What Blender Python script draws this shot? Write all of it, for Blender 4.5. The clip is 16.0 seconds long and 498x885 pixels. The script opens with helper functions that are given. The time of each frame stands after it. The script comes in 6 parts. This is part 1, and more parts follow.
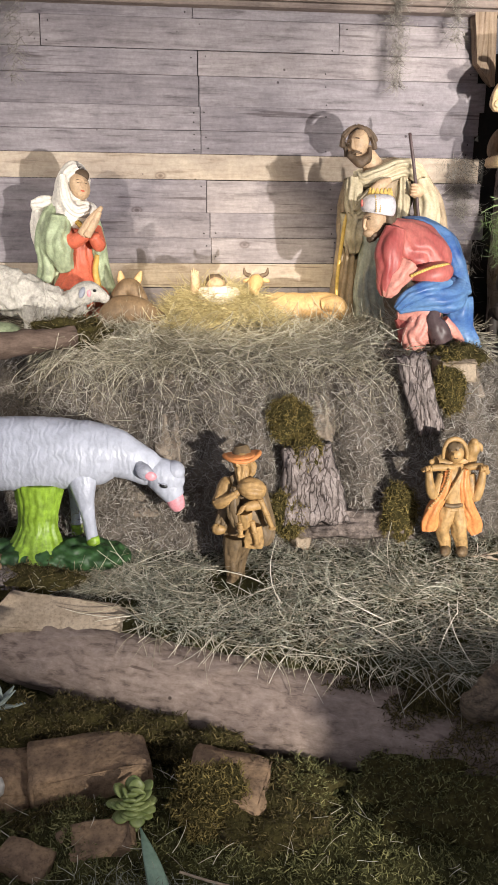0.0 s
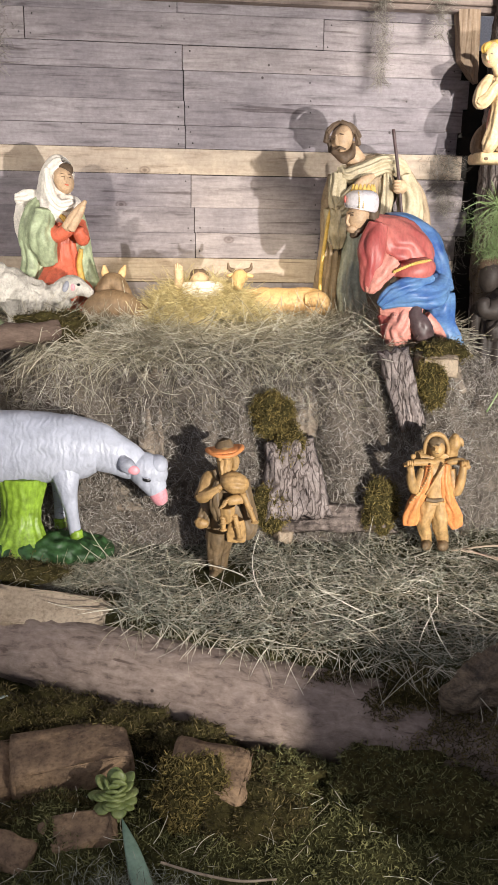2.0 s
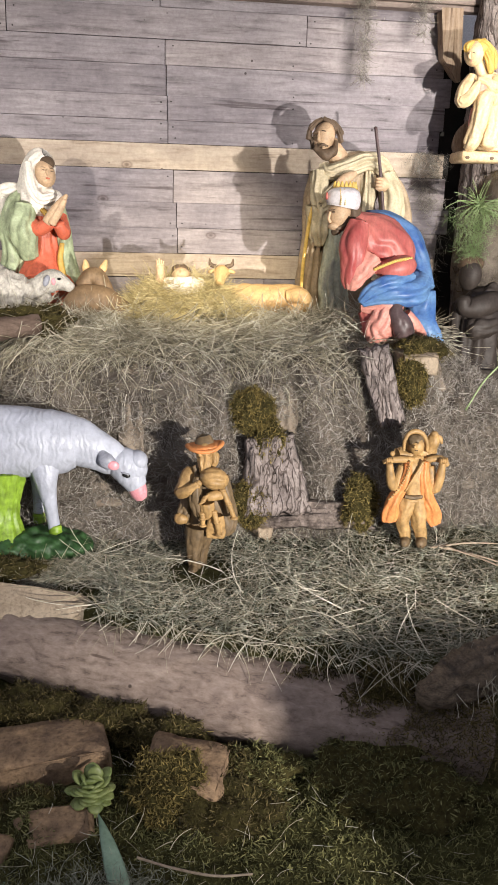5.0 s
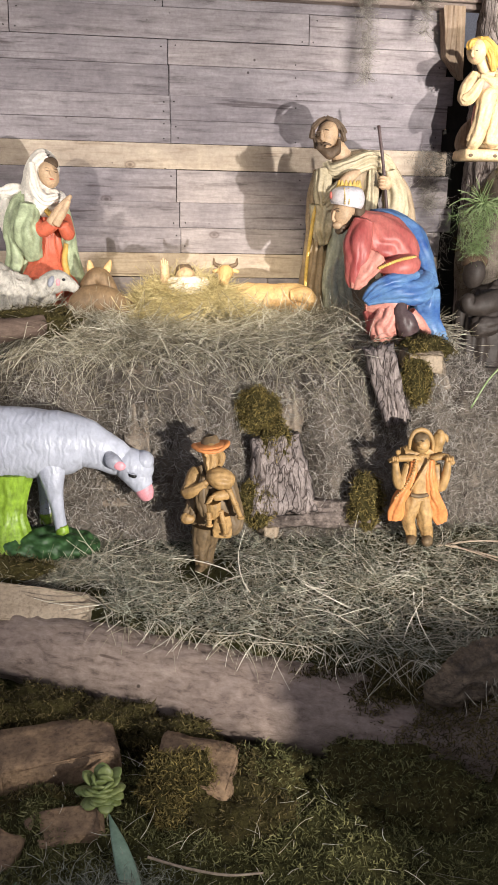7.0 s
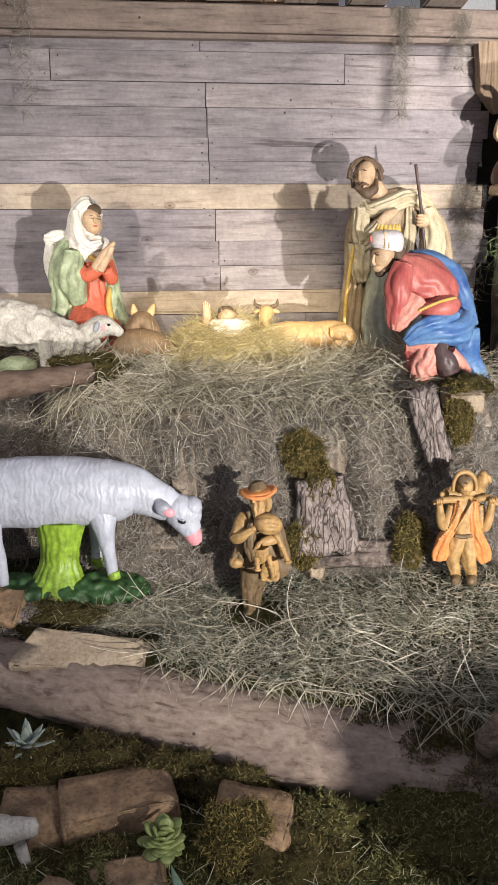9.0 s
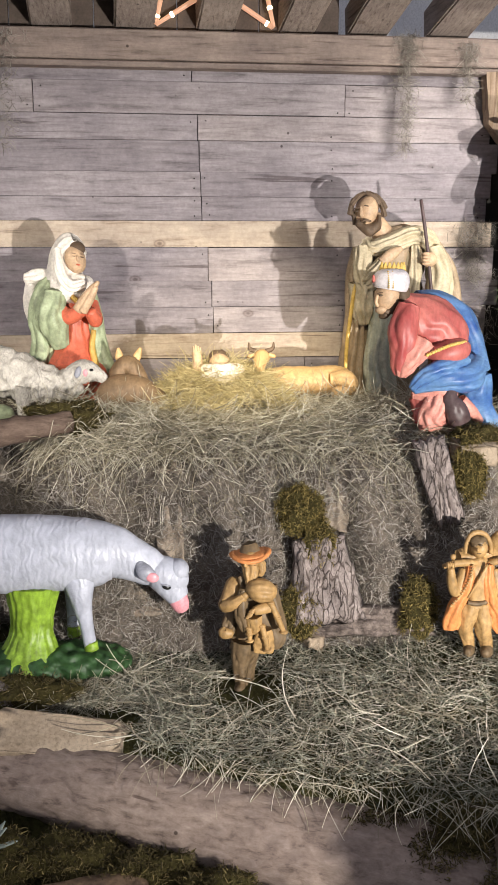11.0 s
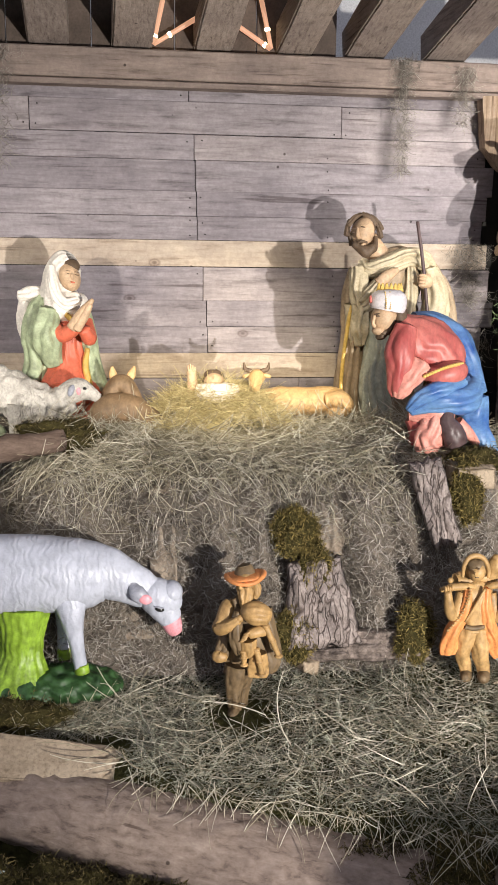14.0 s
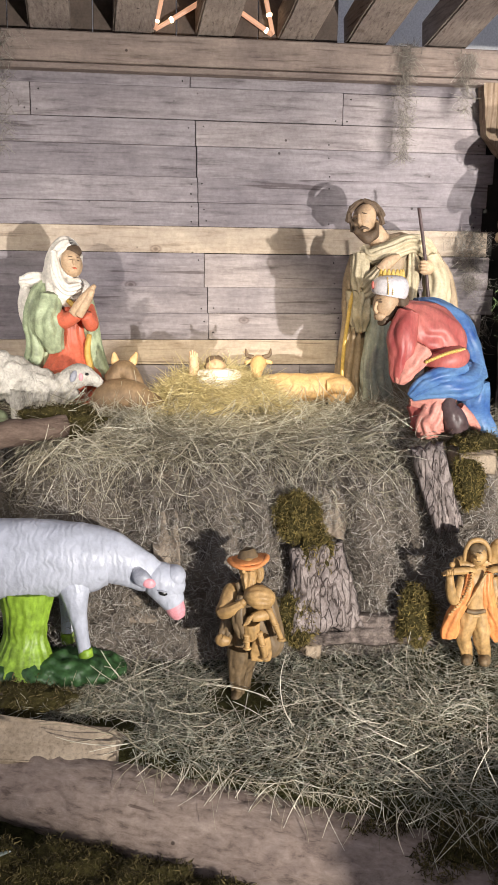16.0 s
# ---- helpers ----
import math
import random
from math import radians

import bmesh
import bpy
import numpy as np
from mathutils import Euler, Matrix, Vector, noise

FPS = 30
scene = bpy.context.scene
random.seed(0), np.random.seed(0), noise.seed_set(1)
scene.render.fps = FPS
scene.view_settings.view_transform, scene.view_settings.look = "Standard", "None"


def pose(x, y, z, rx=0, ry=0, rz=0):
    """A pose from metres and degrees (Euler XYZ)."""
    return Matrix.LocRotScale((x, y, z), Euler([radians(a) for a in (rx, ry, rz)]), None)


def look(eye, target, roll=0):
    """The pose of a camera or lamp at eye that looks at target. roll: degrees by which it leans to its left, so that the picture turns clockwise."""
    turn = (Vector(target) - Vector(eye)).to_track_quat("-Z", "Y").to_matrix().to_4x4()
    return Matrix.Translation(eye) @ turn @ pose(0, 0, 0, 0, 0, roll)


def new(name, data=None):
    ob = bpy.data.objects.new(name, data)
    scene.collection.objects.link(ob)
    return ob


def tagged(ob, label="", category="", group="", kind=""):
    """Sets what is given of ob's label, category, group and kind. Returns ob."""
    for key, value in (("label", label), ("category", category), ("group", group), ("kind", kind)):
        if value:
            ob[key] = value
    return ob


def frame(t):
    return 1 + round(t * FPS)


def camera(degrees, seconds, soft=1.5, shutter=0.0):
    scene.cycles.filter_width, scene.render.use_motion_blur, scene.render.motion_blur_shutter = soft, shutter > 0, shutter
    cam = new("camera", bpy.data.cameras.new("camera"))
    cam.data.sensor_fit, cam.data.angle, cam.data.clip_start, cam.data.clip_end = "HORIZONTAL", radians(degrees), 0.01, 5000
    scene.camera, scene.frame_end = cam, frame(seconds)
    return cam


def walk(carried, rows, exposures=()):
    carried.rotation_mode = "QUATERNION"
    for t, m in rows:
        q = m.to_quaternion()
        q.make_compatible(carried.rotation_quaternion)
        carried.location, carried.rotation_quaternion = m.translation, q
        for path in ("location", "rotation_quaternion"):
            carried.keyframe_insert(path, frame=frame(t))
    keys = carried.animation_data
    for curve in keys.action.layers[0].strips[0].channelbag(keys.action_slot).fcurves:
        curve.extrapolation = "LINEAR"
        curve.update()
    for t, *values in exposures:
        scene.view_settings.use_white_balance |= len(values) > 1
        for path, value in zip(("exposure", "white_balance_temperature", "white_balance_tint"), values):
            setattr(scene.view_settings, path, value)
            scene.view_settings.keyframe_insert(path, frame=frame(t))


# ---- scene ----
cam = camera(30.5, 16.0)
PATH = [
    (0, (0.168, 0.073, 1.695), (0.389, 1.995, 1.185), 0.7),
    (0.5, (0.167, 0.065, 1.7), (0.393, 1.983, 1.183), 0.8),
    (1, (0.163, 0.058, 1.709), (0.4, 1.975, 1.187), 0.8),
    (1.5, (0.174, 0.055, 1.704), (0.419, 1.971, 1.183), 1.0),
    (2, (0.178, 0.054, 1.7), (0.429, 1.968, 1.179), 1.1),
    (2.5, (0.174, 0.058, 1.691), (0.436, 1.971, 1.17), 1.2),
    (3, (0.178, 0.065, 1.691), (0.448, 1.976, 1.169), 1.3),
    (3.5, (0.185, 0.066, 1.689), (0.458, 1.977, 1.166), 1.3),
    (4, (0.192, 0.061, 1.698), (0.47, 1.971, 1.173), 1.5),
    (6.5, (0.176, 0.046, 1.704), (0.473, 1.951, 1.172), 1.8),
    (7, (0.169, 0.05, 1.71), (0.455, 1.956, 1.176), 1.4),
    (7.5, (0.143, 0.061, 1.717), (0.418, 1.968, 1.18), 1.1),
    (8, (0.109, 0.067, 1.753), (0.372, 1.973, 1.207), 0.8),
    (8.5, (0.08, 0.067, 1.86), (0.332, 1.971, 1.3), 0.6),
    (9, (0.088, 0.044, 1.909), (0.317, 1.955, 1.368), 0.1),
    (9.2, (0.102, 0.034, 1.914), (0.324, 1.949, 1.381), -0.1),
    (11.5, (0.165, 0.4, 1.877), (0.393, 2.338, 1.438), 0.2),
    (12, (0.15, 0.397, 1.882), (0.384, 2.337, 1.455), 0.2),
    (12.5, (0.138, 0.392, 1.886), (0.381, 2.333, 1.469), 0.4),
    (13, (0.129, 0.386, 1.876), (0.379, 2.328, 1.467), 0.6),
    (13.5, (0.133, 0.389, 1.873), (0.386, 2.33, 1.464), 0.7),
    (14, (0.139, 0.396, 1.864), (0.393, 2.338, 1.457), 0.8),
    (14.5, (0.156, 0.393, 1.861), (0.41, 2.335, 1.453), 0.9),
    (15, (0.145, 0.392, 1.857), (0.4, 2.334, 1.448), 0.8),
    (15.5, (0.13, 0.385, 1.854), (0.389, 2.324, 1.438), 0.9),
    (16, (0.11, 0.384, 1.843), (0.374, 2.32, 1.418), 0.9),
]
walk(cam, [(t, look(eye, target, roll)) for t, eye, target, roll in PATH])


# ---- light ----
world = bpy.data.worlds.new("hall")
world.use_nodes = True
scene.world = world
world.node_tree.nodes["Background"].inputs[0].default_value = (0.86, 0.86, 1.0, 1)
world.node_tree.nodes["Background"].inputs[1].default_value = 0.56


def spot(name, eye, target, watts, colour, degrees, blend=0.4, size=0.03):
    data = bpy.data.lights.new(name, "SPOT")
    data.energy, data.color, data.spot_size, data.spot_blend, data.shadow_soft_size = watts, colour, radians(degrees), blend, size
    ob = new(name, data)
    ob.matrix_world = look(eye, target)
    return ob


spot("spot_right", (2.40, -0.50, 0.90), (1.22, 3.90, 1.27), 1480, (1.0, 0.94, 0.87), 70, 0.85, 0.035)
spot("spot_left", (-1.35, 1.55, 2.1), (-0.10, 4.45, 1.5), 300, (1.0, 0.91, 0.78), 42, 0.95)
spot("spot_angel", (2.5, 2.1, 2.75), (1.85, 4.5, 2.1), 420, (1.0, 0.93, 0.84), 38, 0.9)
spot("spot_crib", (0.75, 2.6, 2.85), (0.60, 4.45, 1.3), 300, (1.0, 0.86, 0.60), 34, 0.9)


# ---- materials ----
def nodes_of(name):
    m = bpy.data.materials.new(name)
    m.use_nodes = True
    nt = m.node_tree
    return m, nt, nt.nodes["Principled BSDF"]


def ramp(nt, fac, stops):
    r = nt.nodes.new("ShaderNodeValToRGB")
    e = r.color_ramp.elements
    while len(e) < len(stops):
        e.new(0.5)
    for k, (p, c) in enumerate(stops):
        e[k].position, e[k].color = p, (*c, 1)
    nt.links.new(fac, r.inputs[0])
    return r.outputs[0]


def noise_of(nt, scale, detail=4, stretch=(1, 1, 1), rough=0.6):
    co = nt.nodes.new("ShaderNodeTexCoord")
    mp = nt.nodes.new("ShaderNodeMapping")
    mp.inputs["Scale"].default_value = stretch
    n = nt.nodes.new("ShaderNodeTexNoise")
    n.inputs["Scale"].default_value, n.inputs["Detail"].default_value, n.inputs["Roughness"].default_value = scale, detail, rough
    nt.links.new(co.outputs["Object"], mp.inputs["Vector"])
    nt.links.new(mp.outputs[0], n.inputs["Vector"])
    return n.outputs["Fac"]


def mixed(nt, a, b, fac, mode="MIX"):
    x = nt.nodes.new("ShaderNodeMix")
    x.data_type, x.blend_type = "RGBA", mode
    for sock, v in ((x.inputs["Factor"], fac), (x.inputs["A"], a), (x.inputs["B"], b)):
        if isinstance(v, (int, float)):
            sock.default_value = v
        elif isinstance(v, tuple):
            sock.default_value = (*v, 1)
        else:
            nt.links.new(v, sock)
    return x.outputs["Result"]


def bumped(nt, bsdf, height, strength=0.4, distance=0.004):
    b = nt.nodes.new("ShaderNodeBump")
    b.inputs["Strength"].default_value, b.inputs["Distance"].default_value = strength, distance
    nt.links.new(height, b.inputs["Height"])
    nt.links.new(b.outputs[0], bsdf.inputs["Normal"])


def two_tone(name, c1, c2, scale=12, rough=0.6, stretch=(1, 1, 1), bump=0.3, fine=90, spec=0.4, dist=0.003, pits=0.0):
    m, nt, p = nodes_of(name)
    n = noise_of(nt, scale, 5, stretch)
    f = noise_of(nt, fine, 4, stretch)
    col = ramp(nt, n, [(0.3, c1), (0.7, c2)])
    dark = ramp(nt, f, [(0.35, (0.65, 0.65, 0.65)), (0.6, (1, 1, 1))])
    col = mixed(nt, col, dark, 0.6, "MULTIPLY")
    if pits:
        pit = noise_of(nt, fine * 1.7, 6, stretch, 0.75)
        col = mixed(nt, col, ramp(nt, pit, [(0.36, (0.28, 0.25, 0.23)), (0.47, (0.95, 0.95, 0.95)), (0.66, (1.25, 1.22, 1.18))]), pits, "MULTIPLY")
        spot_n = noise_of(nt, scale * 3.1, 4, stretch, 0.7)
        col = mixed(nt, col, ramp(nt, spot_n, [(0.34, (0.42, 0.38, 0.35)), (0.46, (1, 1, 1))]), pits, "MULTIPLY")
    nt.links.new(col, p.inputs["Base Color"])
    p.inputs["Roughness"].default_value = rough
    p.inputs["Specular IOR Level"].default_value = spec
    bumped(nt, p, f, bump, dist)
    return m


def paint(name, c, rough=0.45, vary=0.25):
    """Aged glossy statue paint: its colour with worn, darker hollows of its own."""
    dark = tuple(v * (1 - vary) for v in c)
    lite = tuple(min(1, v * (1 + vary * 0.6) + 0.01) for v in c)
    return two_tone(name, dark, lite, 22, rough + 0.06, (1, 1, 1), 0.25, 90, 0.38)


def strand_mat(name, stops, rough=0.7):
    m, nt, p = nodes_of(name)
    g = nt.nodes.new("ShaderNodeNewGeometry")
    n = noise_of(nt, 5, 3)
    a = nt.nodes.new("ShaderNodeMath")
    a.operation = "MULTIPLY_ADD"
    nt.links.new(n, a.inputs[0])
    a.inputs[1].default_value = 0.7
    sub = nt.nodes.new("ShaderNodeMath")
    sub.operation = "MULTIPLY_ADD"
    nt.links.new(g.outputs["Random Per Island"], sub.inputs[0])
    sub.inputs[1].default_value, sub.inputs[2].default_value = 0.75, -0.22
    nt.links.new(sub.outputs[0], a.inputs[2])
    nt.links.new(ramp(nt, a.outputs[0], stops), p.inputs["Base Color"])
    p.inputs["Roughness"].default_value = rough
    p.inputs["Specular IOR Level"].default_value = 0.25
    return m


def board_mat(name, stops, tint=0.25, rough=0.8, axis=(1.3, 9, 12)):
    m, nt, p = nodes_of(name)
    info = nt.nodes.new("ShaderNodeObjectInfo")
    co = nt.nodes.new("ShaderNodeTexCoord")
    off = nt.nodes.new("ShaderNodeVectorMath")
    off.operation = "MULTIPLY_ADD"
    off.inputs[0].default_value = (1, 1, 1)
    sc = nt.nodes.new("ShaderNodeMath")
    sc.operation = "MULTIPLY"
    sc.inputs[1].default_value = 37.0
    nt.links.new(info.outputs["Random"], sc.inputs[0])
    nt.links.new(sc.outputs[0], off.inputs[1])
    nt.links.new(co.outputs["Object"], off.inputs[2])
    mp = nt.nodes.new("ShaderNodeMapping")
    mp.inputs["Scale"].default_value = axis
    nt.links.new(off.outputs[0], mp.inputs["Vector"])

    def tex(scale, detail, vec):
        n = nt.nodes.new("ShaderNodeTexNoise")
        n.inputs["Scale"].default_value, n.inputs["Detail"].default_value, n.inputs["Roughness"].default_value = scale, detail, 0.65
        n.inputs["Distortion"].default_value = 0.4
        nt.links.new(vec, n.inputs["Vector"])
        return n.outputs["Fac"]
    grain = tex(3.6, 10, mp.outputs[0])
    blot = tex(2.6, 3, off.outputs[0])
    col = ramp(nt, grain, stops)
    col = mixed(nt, col, ramp(nt, blot, [(0.3, (0.62, 0.59, 0.61)), (0.7, (1.12, 1.09, 1.06))]), 0.8, "MULTIPLY")
    vary = ramp(nt, info.outputs["Random"], [(0.0, (0.72, 0.70, 0.74)), (0.5, (0.95, 0.93, 0.96)), (1.0, (1.15, 1.1, 1.06))])
    col = mixed(nt, col, vary, tint * 3, "MULTIPLY")
    # knots and nail holes
    v = nt.nodes.new("ShaderNodeTexVoronoi")
    v.inputs["Scale"].default_value = 1.0
    mk = nt.nodes.new("ShaderNodeMapping")
    mk.inputs["Scale"].default_value = (3.0, 3.0, 4.6)
    nt.links.new(off.outputs[0], mk.inputs["Vector"])
    nt.links.new(mk.outputs[0], v.inputs["Vector"])
    col = mixed(nt, col, ramp(nt, v.outputs["Distance"], [(0.025, (0.28, 0.23, 0.21)), (0.05, (0.75, 0.70, 0.68)), (0.07, (0.5, 0.45, 0.43)), (0.10, (1, 1, 1))]), 0.75, "MULTIPLY")
    # small nail holes, and long cracks along the grain
    v2 = nt.nodes.new("ShaderNodeTexVoronoi")
    v2.inputs["Scale"].default_value = 1.0
    mn = nt.nodes.new("ShaderNodeMapping")
    mn.inputs["Scale"].default_value = tuple(6.5 for _ in axis)
    nt.links.new(off.outputs[0], mn.inputs["Vector"])
    nt.links.new(mn.outputs[0], v2.inputs["Vector"])
    col = mixed(nt, col, ramp(nt, v2.outputs["Distance"], [(0.028, (0.12, 0.10, 0.09)), (0.05, (1, 1, 1))]), 0.8, "MULTIPLY")
    mc = nt.nodes.new("ShaderNodeMapping")
    mc.inputs["Scale"].default_value = tuple(a * 2.2 if a > 5 else a * 1.1 for a in axis)
    nt.links.new(off.outputs[0], mc.inputs["Vector"])
    crack = tex(1.0, 3, mc.outputs[0])
    col = mixed(nt, col, ramp(nt, crack, [(0.30, (0.30, 0.26, 0.25)), (0.36, (1, 1, 1))]), 0.7, "MULTIPLY")
    speck = tex(55, 3, off.outputs[0])
    col = mixed(nt, col, ramp(nt, speck, [(0.3, (0.78, 0.77, 0.77)), (0.65, (1.06, 1.06, 1.06))]), 0.7, "MULTIPLY")
    nt.links.new(col, p.inputs["Base Color"])
    p.inputs["Roughness"].default_value = rough
    p.inputs["Specular IOR Level"].default_value = 0.25
    bumped(nt, p, grain, 0.7, 0.005)
    return m


def bark_mat(name, stops):
    """Furrowed bark: long plates parted by dark crooked cracks."""
    m, nt, p = nodes_of(name)
    co = nt.nodes.new("ShaderNodeTexCoord")
    warp = nt.nodes.new("ShaderNodeTexNoise")
    warp.inputs["Scale"].default_value, warp.inputs["Detail"].default_value = 9, 4
    nt.links.new(co.outputs["Object"], warp.inputs["Vector"])
    add = nt.nodes.new("ShaderNodeVectorMath")
    add.operation = "MULTIPLY_ADD"
    nt.links.new(warp.outputs["Color"], add.inputs[0])
    add.inputs[1].default_value = (0.045, 0.045, 0.045)
    nt.links.new(co.outputs["Object"], add.inputs[2])
    mp = nt.nodes.new("ShaderNodeMapping")
    mp.inputs["Scale"].default_value = (38, 38, 5)
    nt.links.new(add.outputs[0], mp.inputs["Vector"])
    v = nt.nodes.new("ShaderNodeTexVoronoi")
    v.feature = "DISTANCE_TO_EDGE"
    v.inputs["Scale"].default_value = 1.0
    nt.links.new(mp.outputs[0], v.inputs["Vector"])
    crack = ramp(nt, v.outputs["Distance"], [(0.01, (0.25, 0.21, 0.19)), (0.09, (1, 1, 1))])
    col = mixed(nt, ramp(nt, noise_of(nt, 30, 6, (1, 1, 0.6), 0.7), stops), crack, 0.9, "MULTIPLY")
    fine = noise_of(nt, 130, 4, (1, 1, 0.7), 0.7)
    col = mixed(nt, col, ramp(nt, fine, [(0.35, (0.6, 0.58, 0.56)), (0.6, (1.08, 1.06, 1.05))]), 0.8, "MULTIPLY")
    nt.links.new(col, p.inputs["Base Color"])
    p.inputs["Roughness"].default_value = 0.85
    bumped(nt, p, mixed(nt, crack, fine, 0.35), 0.8, 0.012)
    return m


GREY_WOOD = board_mat("weathered_grey_wood", [(0.28, (0.14, 0.128, 0.134)), (0.43, (0.265, 0.248, 0.262)), (0.72, (0.385, 0.365, 0.383))])
TAN_WOOD = board_mat("pale_tan_wood", [(0.25, (0.28, 0.22, 0.16)), (0.45, (0.47, 0.40, 0.32)), (0.75, (0.58, 0.51, 0.41))], 0.1)
BEAM_WOOD = board_mat("brown_beam_wood", [(0.25, (0.10, 0.075, 0.06)), (0.45, (0.25, 0.205, 0.18)), (0.75, (0.36, 0.30, 0.26))], 0.1)
RAFTER_WOOD = board_mat("rafter_wood", [(0.28, (0.13, 0.105, 0.09)), (0.45, (0.30, 0.255, 0.225)), (0.75, (0.42, 0.37, 0.325))], 0.15, 0.8, (22, 1.2, 22))
POST_WOOD = board_mat("post_wood", [(0.28, (0.13, 0.09, 0.055)), (0.46, (0.30, 0.225, 0.155)), (0.75, (0.42, 0.34, 0.26))], 0.1, 0.8, (22, 22, 1.2))
DARK = two_tone("dark_gap", (0.012, 0.011, 0.01), (0.03, 0.026, 0.022), 8, 0.9)
PLASTER = two_tone("white_plaster", (0.62, 0.62, 0.64), (0.72, 0.72, 0.72), 3, 0.9, bump=0.1)
ROOF = two_tone("dark_roof_board", (0.06, 0.045, 0.038), (0.14, 0.105, 0.085), 6, 0.85, (1, 8, 1))
STRAW = strand_mat("straw", [(0.0, (0.09, 0.077, 0.05)), (0.35, (0.33, 0.29, 0.20)), (0.7, (0.56, 0.52, 0.415)), (1.0, (0.76, 0.73, 0.62))], 0.5)
GREYHAIR = strand_mat("grey_air_moss", [(0.0, (0.07, 0.06, 0.05)), (0.4, (0.22, 0.195, 0.168)), (0.75, (0.37, 0.34, 0.30)), (1.0, (0.52, 0.485, 0.44))], 0.8)
GREENHAIR = strand_mat("green_grey_hay", [(0.0, (0.06, 0.062, 0.045)), (0.4, (0.19, 0.195, 0.145)), (0.75, (0.33, 0.335, 0.26)), (1.0, (0.50, 0.49, 0.40))], 0.75)
GOLDSTRAW = strand_mat("golden_straw", [(0.0, (0.22, 0.17, 0.07)), (0.4, (0.50, 0.41, 0.20)), (1.0, (0.80, 0.70, 0.42))], 0.5)
MOSS = strand_mat("olive_moss", [(0.0, (0.03, 0.025, 0.009)), (0.4, (0.11, 0.085, 0.026)), (0.75, (0.21, 0.16, 0.05)), (1.0, (0.31, 0.24, 0.085))], 0.85)
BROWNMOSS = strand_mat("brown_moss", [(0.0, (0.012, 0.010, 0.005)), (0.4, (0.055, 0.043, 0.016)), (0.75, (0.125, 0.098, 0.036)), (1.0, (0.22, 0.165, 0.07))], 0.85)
DARKMOSS = strand_mat("dark_green_moss", [(0.0, (0.02, 0.021, 0.008)), (0.35, (0.085, 0.085, 0.030)), (0.7, (0.17, 0.165, 0.062)), (1.0, (0.29, 0.27, 0.12))], 0.85)
HAYBED = two_tone("hay_underlayer", (0.085, 0.07, 0.056), (0.25, 0.21, 0.17), 11, 0.9, (1, 1, 1), 0.9, 140, 0.2, 0.012)
MOSSBED = two_tone("moss_bed", (0.022, 0.021, 0.008), (0.085, 0.08, 0.028), 16, 0.95, (1, 1, 1), 1.0, 110, 0.1, 0.015)
MOSSCORE = two_tone("moss_core", (0.026, 0.022, 0.008), (0.085, 0.072, 0.025), 60, 0.95, (1, 1, 1), 1.0, 220, 0.1, 0.01)
FLOOR = two_tone("hall_floor", (0.20, 0.18, 0.16), (0.27, 0.25, 0.22), 3, 0.6)
BARK = bark_mat("pine_bark", [(0.28, (0.11, 0.09, 0.08)), (0.5, (0.26, 0.22, 0.205)), (0.75, (0.40, 0.35, 0.33))])
CRUMB = two_tone("crumbled_bark", (0.07, 0.055, 0.047), (0.31, 0.255, 0.225), 30, 0.9, (1, 1, 1), 1.0, 80, 0.2, 0.012, 0.5)
LOGWOOD = board_mat("bare_log", [(0.28, (0.10, 0.075, 0.06)), (0.46, (0.25, 0.195, 0.16)), (0.72, (0.36, 0.295, 0.25))], 0.0, 0.8, (4.5, 11, 11))
BRANCH = two_tone("dark_branch", (0.07, 0.045, 0.035), (0.16, 0.115, 0.09), 12, 0.8, (1, 3, 3), 0.7, 60, 0.3, 0.006)
STUMPWOOD = two_tone("twisted_rootwood", (0.05, 0.038, 0.028), (0.24, 0.18, 0.12), 9, 0.75, (3, 1, 6), 0.9, 40, 0.3, 0.01, 0.6)
SANDSTONE = two_tone("brown_sandstone", (0.11, 0.073, 0.05), (0.36, 0.24, 0.14), 9, 0.8, (1, 1, 1), 0.9, 42, 0.25, 0.008, 0.45)
FLAGSTONE = two_tone("pale_flagstone", (0.26, 0.20, 0.14), (0.40, 0.325, 0.24), 8, 0.8, (1, 1, 1), 0.5, 60, 0.25, 0.004, 0.4)
BURLAP = two_tone("burlap", (0.24, 0.19, 0.145), (0.40, 0.335, 0.265), 14, 0.95, (1, 1, 1), 0.9, 260, 0.1, 0.004)
FLESH = paint("flesh_paint", (0.56, 0.385, 0.24))
WHITEV = paint("cream_veil_paint", (0.78, 0.73, 0.66), 0.4, 0.12)
GREENM = paint("green_mantle_paint", (0.36, 0.42, 0.26), 0.42, 0.4)
REDROBE = paint("orange_red_paint", (0.62, 0.14, 0.075), 0.35, 0.25)
YELLOWT = paint("ochre_trim_paint", (0.58, 0.37, 0.085), 0.4)
BROWNROBE = paint("brown_robe_paint", (0.33, 0.245, 0.155), 0.45, 0.3)
TANROBE = paint("tan_shawl_paint", (0.54, 0.46, 0.31), 0.45, 0.25)
PALEGREEN = paint("pale_green_paint", (0.48, 0.50, 0.39), 0.45, 0.25)
HAIR = paint("dark_hair_paint", (0.13, 0.085, 0.052), 0.55, 0.4)
KINGRED = two_tone("crimson_paint", (0.34, 0.055, 0.055), (0.58, 0.19, 0.155), 8, 0.45, (1.5, 1.5, 0.7), 0.15, 60, 0.4)
KINGBLUE = two_tone("blue_cape_paint", (0.018, 0.075, 0.30), (0.17, 0.32, 0.52), 7, 0.42, (1, 1, 1.6), 0.15, 60, 0.4)
SALMON = paint("salmon_paint", (0.68, 0.29, 0.23), 0.42, 0.25)
